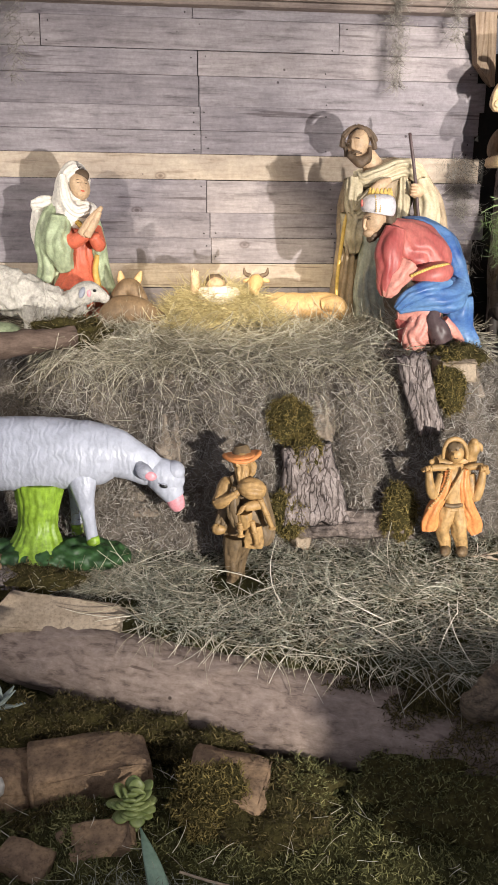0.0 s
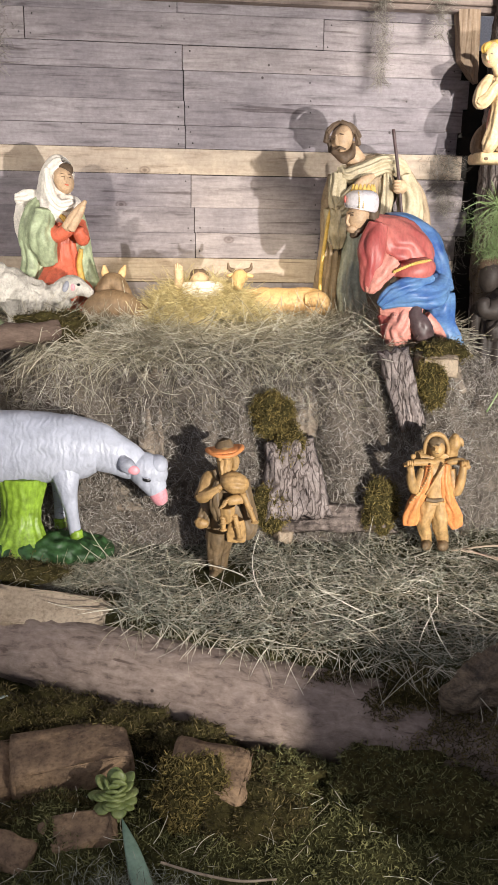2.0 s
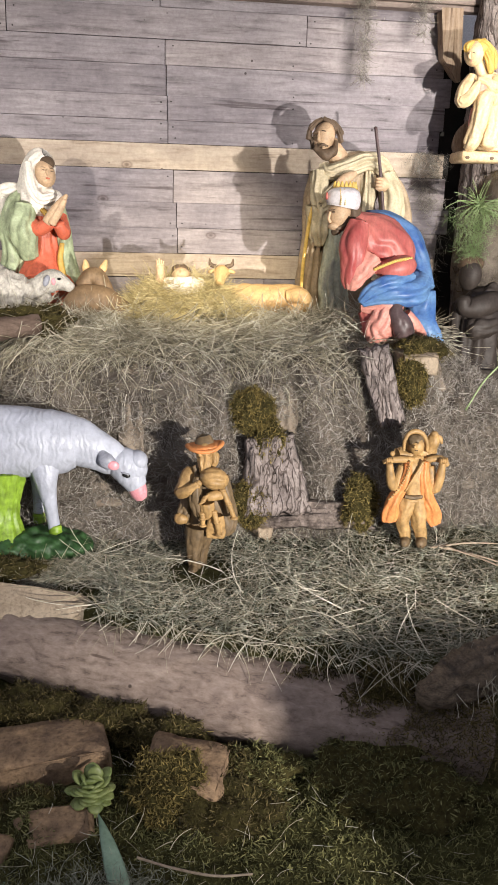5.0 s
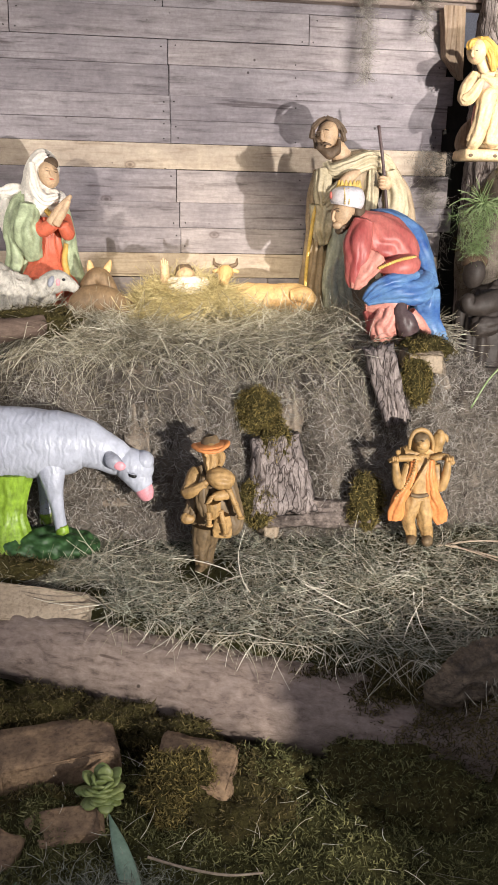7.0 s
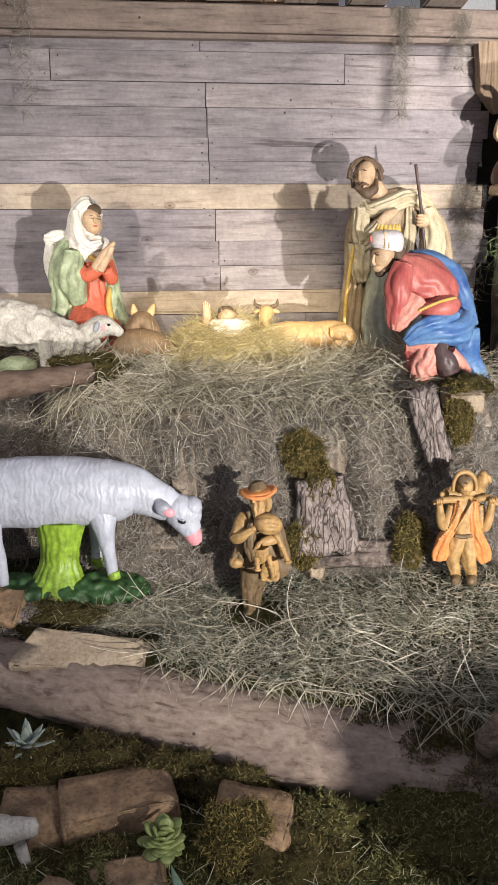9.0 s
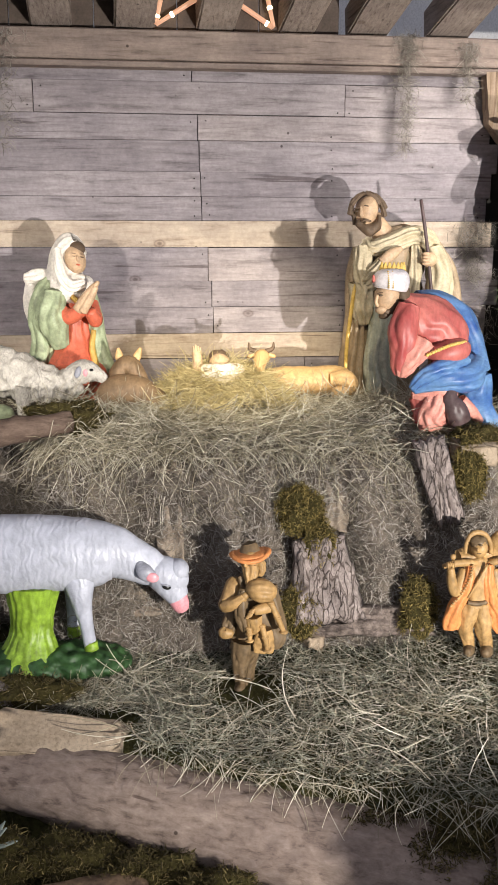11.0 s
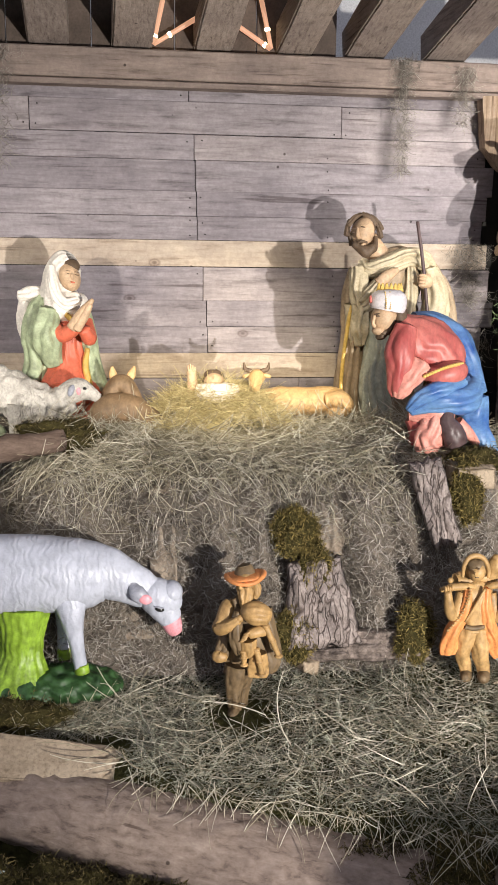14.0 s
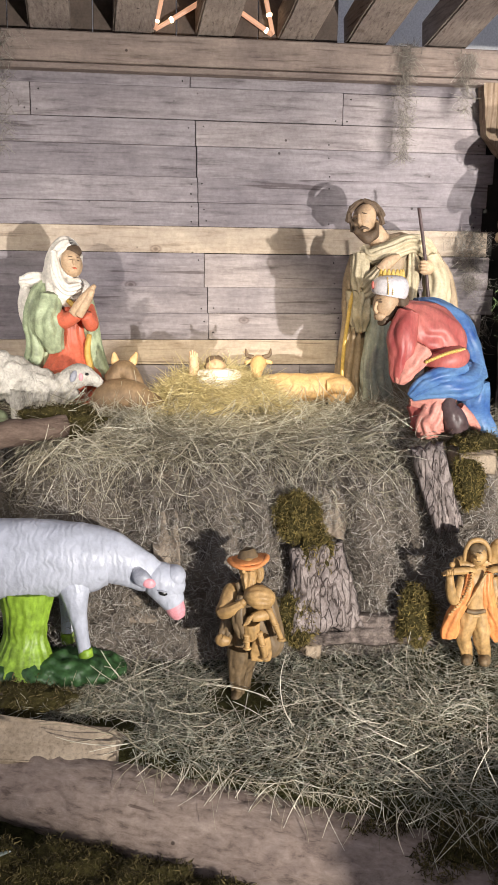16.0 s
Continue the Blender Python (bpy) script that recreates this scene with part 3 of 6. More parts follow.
# lit star above the beam
star = empty("star_lamp", (0.51, 4.66, 2.73))
tagged(star, "star of warm glowing light tubes under the roof", "star lamp")
SC, SR = Vector((0.512, 4.665, 3.105)), 0.445
tips = [SC + Vector((SR * math.sin(radians(a)), 0, SR * math.cos(radians(a)))) for a in (0, 72, 144, 216, 288)]
ins = [SC + Vector((SR * 0.45 * math.sin(radians(a + 36)), 0, SR * 0.45 * math.cos(radians(a + 36)))) for a in (0, 72, 144, 216, 288)]
for k in range(5):
    for a, b in ((tips[k], ins[k]), (ins[k], tips[(k + 1) % 5])):
        bm = bmesh.new()
        tube(bm, [a.lerp(b, 0.02), a.lerp(b, 0.5), a.lerp(b, 0.98)], 0.011, 0, 8, 8)
        o = link("light_tube", bm, TUBE, star, a.lerp(b, 0.5))
        for t in (0.12, 0.72):
            bm = bmesh.new()
            c = a.lerp(b, t)
            ball(bm, c, (0.013, 0.013, 0.013), 0, u=8, v=6)
            link("bulb", bm, BULB, star, c)

# ---- straw and air moss on the mound ----
rng = np.random.default_rng(5)


def on_mound(n, xr, sr, bias=1.0):
    P, Nn = [], []
    for _ in range(n):
        x = rng.uniform(*xr)
        s = sr[0] + (sr[1] - sr[0]) * rng.uniform() ** bias
        p = mound(x, s)
        a, b = mound(x + 0.01, s) - p, mound(x, min(2, s + 0.01)) - p
        nn = a.cross(b)
        nn = nn.normalized() if nn.length > 0 else Vector((0, -1, 0))
        if nn.y > 0 or nn.z < -0.5:
            nn = -nn
        P.append(p)
        Nn.append(nn)
    return np.array(P), np.array(Nn)


def tangent_dirs(Nn, lift=0.2, down=0.0):
    d = rng.normal(0, 1, Nn.shape)
    d -= Nn * (d * Nn).sum(1, keepdims=True)
    d /= np.linalg.norm(d, axis=1, keepdims=True) + 1e-9
    d += Nn * rng.uniform(0, lift, (len(Nn), 1))
    d[:, 2] -= down
    return d


P, Nn = on_mound(52000, (-1.0, 1.9), (0.0, 1.02))
o = strands("air_moss", P + Nn * rng.uniform(-0.012, 0.024, (len(P), 1)), tangent_dirs(Nn, 0.4, 0.1), rng.uniform(0.025, 0.065, len(P)), 0.0023, 0.75, GREYHAIR, None, 6, 0.02, 11, (0.6, 3.6, 0.35), 2)
tagged(o, "tangled grey-brown air moss clinging to the mound", "air moss", kind="stuff")
P, Nn = on_mound(2300, (-0.26, 1.30), (0.50, 1.1), 0.35)
o = strands("draped_straw", P + Nn * rng.uniform(0.005, 0.035, (len(P), 1)), tangent_dirs(Nn, 0.3, 0.35), rng.uniform(0.05, 0.17, len(P)), 0.0024, 0.22, STRAW, None, 6, 0.12, 12, (0.6, 3.7, 1.0))
tagged(o, "pale dry straw draped over the front of the mound", "straw", kind="stuff")
P, Nn = on_mound(7500, (-0.26, 1.62), (0.95, 1.4))
o = strands("straw_top", P + Nn * rng.uniform(0.0, 0.035, (len(P), 1)), tangent_dirs(Nn, 0.25, 0.02), rng.uniform(0.07, 0.22, len(P)), 0.0034, 0.13, STRAW, None, 4, 0.06, 13, (0.6, 4.0, 1.15))
tagged(o, "loose pale straw lying on top of the mound", "straw", kind="stuff")
P, Nn = on_mound(1900, (-0.24, 1.32), (0.86, 1.12))
D = np.stack([rng.normal(0, 0.9, len(P)), -rng.uniform(0.1, 0.9, len(P)), rng.normal(0.1, 0.35, len(P))], 1)
o = strands("brow_straw", P + Nn * rng.uniform(0.0, 0.045, (len(P), 1)), D, rng.uniform(0.10, 0.26, len(P)), 0.0036, 0.16, STRAW, None, 6, 0.22, 19, (0.6, 3.9, 1.1))
tagged(o, "bright straw stalks drooping over the brow of the mound", "straw", kind="stuff")
P, Nn = on_mound(4500, (-1.5, 2.2), (1.3, 2.0))
o = strands("back_straw", P + Nn * rng.uniform(0.0, 0.02, (len(P), 1)), tangent_dirs(Nn, 0.2), rng.uniform(0.06, 0.16, len(P)), 0.0028, 0.14, STRAW, None, 4, 0.05, 14, (0.6, 4.4, 1.15))
tagged(o, "straw strewn before the stable wall", "straw", kind="stuff")

# crib straw heap
n = 8500
x = rng.uniform(0.22, 0.78, n)
y = rng.uniform(4.06, 4.38, n)
h = 0.19 * np.exp(-((x - 0.50) / 0.24) ** 4 - ((y - 4.24) / 0.19) ** 4)
P = np.stack([x, y, 1.13 + h * rng.uniform(0.55, 1.0, n)], 1)
D = rng.normal(0, 1, (n, 3)) * np.array([1, 1, 0.35])
crib = strands("crib_straw", P, D, rng.uniform(0.05, 0.13, n), 0.0026, 0.16, GOLDSTRAW, None, 4, 0.05, 15, (0.5, 4.24, 1.13))
tagged(crib, "bright golden straw heap of the crib", "straw", kind="stuff")
bm = bmesh.new()
ball(bm, (0.50, 4.24, 1.10), (0.26, 0.19, 0.165), 0, (0, 0, 0), 0.15)
tagged(link("crib_heap", bm, GOLDSTRAW, None, (0.5, 4.24, 1.05)), "packed golden straw bed under the baby figure", "straw bed")

# straw on the shelf
n = 13000
x = rng.uniform(-1.0, 2.1, n)
t = rng.uniform(0.05, 1.0, n)
y = np.array([log_y(a) for a in x]) + 0.17 + t * (3.50 - np.array([log_y(a) for a in x]))
heap = np.array([0.045 * max(0, hsh(a * 3.4, b * 6, 21)) for a, b in zip(x, y)])
z = np.array([ground_z(a, b) for a, b in zip(x, y)]) + heap
P = np.stack([x, y, z + rng.uniform(0.0, 0.03, n)], 1)
D = rng.normal(0, 1, (n, 3)) * np.array([1, 0.8, 0.22])
keep = ~((x < 0.12) & (y > 3.0) & (y < 3.25)) & (np.hypot(x - 0.50, y - 3.28) > 0.13)
o = strands("shelf_straw", P[keep], D[keep], rng.uniform(0.04, 0.14, n)[keep], 0.0021, 0.2, STRAW, None, 4, 0.03, 16, (0.6, 3.1, 0.3))
tagged(o, "pale straw strewn over the shepherds' shelf", "straw", kind="stuff")
n = 26000
x = rng.uniform(-0.9, 2.0, n)
y = np.array([log_y(a) for a in x]) + 0.14 + rng.uniform(0.0, 1.0, n) * (3.50 - np.array([log_y(a) for a in x]))
heap = np.array([0.045 * max(0, hsh(a * 3.4, b * 6, 21)) for a, b in zip(x, y)])
z = np.array([ground_z(a, b) for a, b in zip(x, y)]) + heap
keep = ~((x < 0.12) & (y > 3.0) & (y < 3.25)) & (np.hypot(x - 0.50, y - 3.28) > 0.13)
o = strands("shelf_hay", np.stack([x, y, z + rng.uniform(0, 0.028, n)], 1)[keep], (rng.normal(0, 1, (n, 3)) * np.array([1, 1, 0.4]))[keep], rng.uniform(0.025, 0.08, n)[keep], 0.0022, 0.45, GREENHAIR, None, 5, 0.03, 17, (0.6, 2.9, 0.3), 2)
tagged(o, "grey-green tangled hay matted over the shelf", "hay", kind="stuff")
n = 330
x = rng.uniform(0.1, 1.9, n)
y = np.array([log_y(a) for a in x]) + rng.uniform(0.13, 0.20, n)
z = np.array([ground_z(a, b + 0.1) for a, b in zip(x, y)]) + 0.02
o = strands("hanging_straw", np.stack([x, y, z], 1), np.stack([rng.normal(0, 0.8, n), -rng.uniform(0.2, 1, n), rng.uniform(-0.4, 0.2, n)], 1), rng.uniform(0.06, 0.2, n), 0.0026, 0.12, STRAW, None, 5, 0.16, 18, (0.6, 2.7, 0.3))
tagged(o, "straw stalks hanging over the log", "straw", kind="stuff")


# ---- moss ----
def moss_patch(name, c, r, n, mat, seed, label, normal=(0, -1, 0.2), thing="moss"):
    """A cushion of curled moss: a rough core and a fringe of short stalks."""
    nn = Vector(normal).normalized()
    q = nn.to_track_quat("Z", "Y").to_matrix()
    rg = np.random.default_rng(seed)
    top = empty(name, c)
    bm = bmesh.new()
    res = bmesh.ops.create_icosphere(bm, subdivisions=4, radius=1)
    for v in res["verts"]:
        d = v.co.copy()
        k = 1 + 0.55 * hsh(d.x * 1.7 + seed, d.y * 2, d.z * 2) + 0.12 * hsh(d.x * 6, d.y * 6 + seed, d.z * 6)
        v.co = Vector(c) + q @ Vector((d.x * r[0] * k, d.y * r[1] * k, d.z * r[2] * k))
    pts = np.array([v.co for v in bm.verts])
    link("cushion", bm, MOSSCORE, top, c)
    n = int(n * 1.9)
    idx = rg.integers(0, len(pts), n)
    P = pts[idx] + rg.normal(0, 0.006, (n, 3))
    D = (pts[idx] - np.array(c)) / np.array([max(r)] * 3) + rg.normal(0, 0.7, (n, 3)) + np.array(nn) * 0.4
    strands("moss_fringe", P, D, rg.uniform(0.008, 0.024, n), 0.0034, 0.8, mat, top, 3, 0.0, seed, c, 2)
    return tagged(top, label, thing, "moss cushions")


moss_patch("moss_cushion", (0.735, 3.60, 0.85), (0.078, 0.085, 0.025), 2400, MOSS, 21, "olive moss cushion on the bark of the mound", (0, -1, 0.35))
moss_patch("moss_cushion", (0.805, 3.54, 0.715), (0.048, 0.085, 0.022), 1500, MOSS, 22, "small olive moss tuft hanging on the bark", (0, -1, 0.35))
moss_patch("moss_cushion", (1.40, 3.63, 0.98), (0.055, 0.11, 0.018), 1500, MOSS, 23, "olive moss cushion beside the bark strip", (0.1, -1, 0.35))
moss_patch("moss_cushion", (1.165, 3.45, 0.50), (0.06, 0.10, 0.025), 1500, MOSS, 24, "olive moss cushion at the foot of the mound", (0, -1, 0.3))
moss_patch("moss_cushion", (0.72, 3.46, 0.50), (0.06, 0.08, 0.02), 1300, MOSS, 25, "low moss cushion behind the bagpiper figure", (0, -1, 0.3))
moss_patch("moss_cushion", (1.47, 3.74, 1.08), (0.10, 0.06, 0.05), 1200, BROWNMOSS, 26, "brown moss under the kneeling king", (0, -0.4, 1))
moss_patch("moss_cushion", (-0.13, 3.93, 1.16), (0.15, 0.07, 0.06), 1800, BROWNMOSS, 27, "dark moss lump on the branch by the sheep", (0, -0.5, 1))
moss_patch("moss_cushion", (-0.30, 3.30, 0.32), (0.17, 0.07, 0.05), 2200, BROWNMOSS, 28, "brown moss behind the flagstone", (0, -0.4, 1))
moss_patch("moss_cushion", (1.05, 2.60, 0.17), (0.09, 0.07, 0.09), 1600, BROWNMOSS, 29, "dark moss beside the rootwood", (0, -1, 0.6))
for k, (x, y, z, a, b, n) in enumerate(((-0.33, 2.74, 0.05, 0.16, 0.09, 2400), (-0.08, 2.76, 0.04, 0.14, 0.08, 2200), (0.12, 2.70, 0.03, 0.15, 0.07, 2200), (0.33, 2.63, 0.0, 0.12, 0.07, 1900),
                                       (0.95, 2.55, 0.0, 0.10, 0.07, 1600), (0.62, 2.47, -0.03, 0.13, 0.07, 1700), (0.95, 2.42, 0.0, 0.16, 0.10, 2200), (1.05, 2.30, -0.03, 0.2, 0.1, 2000),
                                       (0.50, 2.32, -0.06, 0.16, 0.1, 2000))):
    moss_patch("moss_cushion", (x, y, z), (a, b, 0.07), n, DARKMOSS if x > 0.5 else BROWNMOSS, 40 + k, "shaggy brown-green moss before the log", (0, -0.45, 1))
n = 60000
x = rng.uniform(-0.6, 1.6, n)
y = np.minimum(np.array([log_y(a) for a in x]) + 0.02, 2.75) - rng.uniform(0, 1.0, n) ** 1.2
z = np.array([ground_z(a, b) for a, b in zip(x, y)])
o = strands("ground_moss", np.stack([x, y, z], 1), rng.normal(0, 0.7, (n, 3)) + np.array([0, -0.2, 0.6]), rng.uniform(0.010, 0.026, n), 0.0034, 0.7, DARKMOSS, None, 3, 0.0, 60, (0.6, 2.2, 0), 2)
tagged(o, "carpet of dark olive moss on the ground", "moss", kind="stuff")
moss_patch("moss_cushion", (0.335, 2.35, -0.01), (0.095, 0.115, 0.05), 4600, MOSS, 63, "golden-olive moss cushion grown over the rounded stone", (0.05, -0.9, 0.5))
moss_patch("moss_cushion", (-0.10, 2.42, -0.10), (0.13, 0.07, 0.05), 2600, BROWNMOSS, 64, "brown shaggy moss at the foot of the large stone", (0, -0.8, 0.6))
moss_patch("moss_cushion", (0.52, 2.44, -0.04), (0.10, 0.09, 0.05), 2200, BROWNMOSS, 65, "golden-brown shaggy moss beside the rounded stone", (0, -0.7, 0.7))
n = 1500
x = rng.normal(0.12, 0.10, n)
y = rng.normal(2.06, 0.05, n)
o = strands("ground_air_moss", np.stack([x, y, np.array([ground_z(a, b) for a, b in zip(x, y)]) + rng.uniform(0.0, 0.04, n)], 1), rng.normal(0, 1, (n, 3)) * np.array([1, 1, 0.5]), rng.uniform(0.03, 0.07, n), 0.0016, 0.5, GREENHAIR, None, 6, 0.0, 66, (0.1, 2.06, -0.1), 2)
tagged(o, "wispy grey-green air moss round the agave", "air moss", kind="stuff")
# moss on the log, denser to the right to darken its shadowed end
n = 9500
x = rng.uniform(0.72, 1.35, n)
a = rng.normal(0.9, 0.75, n)
y = 2.66 - 0.42 * (x - 0.9) - 0.165 * np.cos(a)
z = 0.04 + 0.165 * np.sin(a)
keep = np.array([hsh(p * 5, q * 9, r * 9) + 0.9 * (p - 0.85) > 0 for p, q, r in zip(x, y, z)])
o = strands("log_shade_moss", np.stack([x, y, z], 1)[keep], (rng.normal(0, 0.6, (n, 3)) + np.array([0, -0.5, 0.5]))[keep], rng.uniform(0.008, 0.022, n)[keep], 0.0034, 0.7, BROWNMOSS, None, 3, 0.0, 67, (1.0, 2.6, 0.1), 2)
tagged(o, "dark moss on the log's right end, thickened to deepen its shade", "moss", kind="stuff")
n = 260
x = rng.uniform(-0.5, 1.5, n)
y = np.minimum(np.array([log_y(a) for a in x]), 2.75) - rng.uniform(0, 0.8, n)
z = np.array([ground_z(a, b) for a, b in zip(x, y)]) + rng.uniform(0.01, 0.05, n)
o = strands("fallen_stalks", np.stack([x, y, z], 1), rng.normal(0, 1, (n, 3)) * np.array([1, 1, 0.25]), rng.uniform(0.03, 0.12, n), 0.0022, 0.15, STRAW, None, 4, 0.05, 61, (0.6, 2.2, 0))
tagged(o, "stray straw stalks fallen on the moss", "straw", kind="stuff")


def hanging(name, c, w, h, n, seed, label, mat=GREYHAIR, spread=0.012):
    rg = np.random.default_rng(seed)
    t = rg.uniform(0, 1, n) ** 1.3
    P = np.stack([c[0] + rg.normal(0, w, n) * (1 - 0.65 * t), c[1] + rg.normal(0, spread, n), c[2] - t * h], 1)
    o = strands(name, P, np.stack([rg.normal(0, 0.7, n), rg.normal(0, 0.4, n), -rg.uniform(0.1, 1, n)], 1), rg.uniform(0.03, 0.08, n), 0.0019, 0.4, mat, None, 5, 0.08, seed, c)
    return tagged(o, label, "hanging moss", "tufts of hanging moss")


hanging("hanging_moss", (1.375, 4.625, 2.73), 0.030, 0.50, 800, 70, "grey beard moss hanging from the beam")
hanging("hanging_moss", (1.66, 4.625, 2.70), 0.032, 0.25, 320, 71, "short tuft of beard moss on the beam")
hanging("hanging_moss", (-0.40, 4.625, 2.72), 0.04, 0.50, 320, 72, "thin beard moss hanging down the boards")
hanging("hanging_moss", (1.76, 4.69, 1.92), 0.055, 0.28, 480, 73, "grey moss tuft caught on the wall")
hanging("hanging_moss", (1.82, 4.67, 1.70), 0.045, 0.55, 220, 74, "dark thin vine tangle on the wall edge")
hanging("hanging_moss", (1.84, 4.20, 1.66), 0.06, 0.24, 700, 75, "pale green trailing air plant tangle", AIRPLANT)

# ---- bark, burlap and stones on the mound ----
def plate(name, c, w, h, thick, mat, label, category, lean=(0, -1, 0.4), turn=0.0, ridges=0.0, seed=0.0, parent=None, taper=0.0):
    """A curved plate with thickness: bark slabs and cloth patches."""
    nn = Vector(lean).normalized()
    u = Vector((1, 0, 0)) - nn * nn.x
    u.normalize()
    v = nn.cross(u)
    ct, st = math.cos(radians(turn)), math.sin(radians(turn))
    u, v = u * ct + v * st, v * ct - u * st
    bm = bmesh.new()
    nx, ny = 22, 30
    grids = []
    for side in (1, 0):
        g = []
        for i in range(nx + 1):
            row = []
            for j in range(ny + 1):
                a, b = i / nx * 2 - 1, j / ny * 2 - 1
                k = 1 - taper * b
                edge = 1 + 0.13 * hsh(a * 3 + seed, b * 3, 1)
                r = ridges * (abs(hsh(a * 4 + seed + 0.4 * hsh(b * 3, a, seed), b * 0.9, 3)) * 2 + 0.4 * hsh(a * 12, b * 6, seed)) if side else 0
                bow = (1 - a * a) * 0.12 * w + 0.02 * hsh(a * 2, b * 2, seed)
                row.append(bm.verts.new(Vector(c) + u * (a * w * k * edge) + v * (b * h * edge) + nn * (bow + (thick + r) * side * (1 - max(abs(a), abs(b)) ** 8))))
            g.append(row)
        grids.append(g)
    for g, flip in ((grids[0], 1), (grids[1], 0)):
        for i in range(nx):
            for j in range(ny):
                q = (g[i][j], g[i + 1][j], g[i + 1][j + 1], g[i][j + 1])
                bm.faces.new(q if flip else q[::-1])
    bmesh.ops.remove_doubles(bm, verts=bm.verts, dist=0.0004)
    return tagged(link(name, bm, mat, parent, c), label, category)


plate("bark_slab", (0.815, 3.515, 0.60), 0.125, 0.165, 0.02, BARK, "grey furrowed pine bark slab on the mound", "bark", (0, -1, 0.33), 4, 0.03, 3.0, None, 0.2)
plate("bark_slab", (1.27, 3.60, 0.95), 0.062, 0.17, 0.02, BARK, "narrow grey bark strip on the mound", "bark", (-0.1, -1, 0.35), 12, 0.025, 5.0, None, -0.1)
plate("bark_slab", (0.97, 3.515, 0.43), 0.27, 0.06, 0.02, CRUMB, "low crumbling band of bark at the foot of the mound", "bark", (0, -1, 0.5), -2, 0.05, 8.0)
bm = rock((0.77, 3.455, 0.385), (0.055, 0.03, 0.026), (14, 12, 18), 14, 0.6)
tagged(link("pale_stone", bm, FLAGSTONE, None, (0.76, 3.41, 0.37)), "small pale stone at the foot of the bark", "stone")
for c, w, h, sd in (((0.89, 3.635, 0.84), 0.05, 0.1, 1), ((0.06, 3.66, 0.80), 0.04, 0.19, 2), ((0.25, 3.62, 0.84), 0.05, 0.18, 3), ((0.10, 3.57, 0.54), 0.14, 0.09, 4), ((0.43, 3.62, 0.84), 0.035, 0.17, 5), ((1.52, 3.68, 0.96), 0.05, 0.06, 6)):
    plate("burlap_patch", (c[0], c[1] + 0.03, c[2]), w, h, 0.004, BURLAP, "coarse tan burlap showing through the air moss", "burlap", (0, -1, 0.4), 4 * sd - 12, 0.0, sd * 3.1)
bm = rock((1.44, 3.70, 1.04), (0.085, 0.055, 0.045), (10, 0, 4), 4, 0.15)
tagged(link("tan_block", bm, FLAGSTONE, None, (1.44, 3.72, 1.0)), "pale tan stone block beside the straw", "stone")

# ---- the log, stones and plants in front ----
bm = bmesh.new()
loft(bm, [(-0.80, 3.335, 0.20, 0.10, 0.11), (-0.45, 3.19, 0.155, 0.12, 0.125), (0.0, 3.00, 0.115, 0.135, 0.13), (0.5, 2.80, 0.062, 0.162, 0.15), (0.9, 2.66, 0.04, 0.17, 0.155), (1.35, 2.50, 0.03, 0.16, 0.15)], 0, 90, 48, 0, 0, (0, 0, 1), 0.012, 1.0)
log = link("fallen_log", bm, LOGWOOD, None, (0.3, 2.87, 0.0))
log.data.transform(Matrix.Rotation(radians(23.2), 4, "Z"))
log.rotation_euler = (0, 0, radians(-23.2))
tagged(log, "barkless greyish-brown log lying across the display", "log")
bm = bmesh.new()
loft(bm, [(1.52, 2.62, 0.22, 0.10), (1.32, 2.53, 0.25, 0.085), (1.19, 2.47, 0.235, 0.06), (1.11, 2.44, 0.215, 0.035)], 0, 30, 26, 5, 0.10, (0, 0, 1), 0.012, 2.0, 2.0)
loft(bm, [(1.5, 2.55, 0.1, 0.09), (1.3, 2.48, 0.06, 0.07), (1.2, 2.44, -0.05, 0.06)], 0, 18, 18, 4, 0.1, (0, 0, 1), 0.01, 4.0)
tagged(link("rootwood", bm, STUMPWOOD, None, (1.3, 2.5, 0.0)), "twisted weathered piece of rootwood by the log", "rootwood")
bm = bmesh.new()
loft(bm, [(-1.0, 3.80, 1.06, 0.05), (-0.75, 3.80, 1.10, 0.055), (-0.50, 3.80, 1.115, 0.058), (-0.3, 3.83, 1.135, 0.05), (-0.12, 3.88, 1.15, 0.04)], 0, 30, 18, rough=0.012, ref=(0, 0, 1))
tagged(link("branch", bm, BRANCH, None, (-0.5, 3.8, 1.05)), "dark brown bare branch lying on the mound's brow", "branch")

bm = rock((-0.15, 3.105, 0.265), (0.28, 0.085, 0.035), (34, 5, -3), 3, 0.5)
tagged(link("flagstone", bm, FLAGSTONE, None, (-0.13, 3.11, 0.22)), "pale tan flat flagstone lying on the log", "stone")
bm = rock((-0.50, 3.30, 0.37), (0.13, 0.09, 0.03), (24, 10, -8), 9, 0.3)
tagged(link("flat_stone", bm, SANDSTONE, None, (-0.5, 3.28, 0.32)), "orange-brown flat stone beside the sheep base", "stone")
bm = bmesh.new()
stone(bm, (-0.42, 3.31, 0.31), (0.16, 0.07, 0.06), (10, 4, -10), 0.3, 5, seed=12)
tagged(link("bark_lump", bm, BARK, None, (-0.36, 3.22, 0.26)), "dark bark lump behind the flagstone", "bark")
bm = rock((-0.02, 2.60, -0.075), (0.19, 0.10, 0.14), (10, -4, 6), 7, 0.2)
tagged(link("rock", bm, SANDSTONE, None, (0.0, 2.66, -0.1)), "angular brown sandstone rock in the moss", "rock")
bm = rock((-0.27, 2.60, -0.08), (0.15, 0.12, 0.13), (10, 12, 20), 16, 0.5)
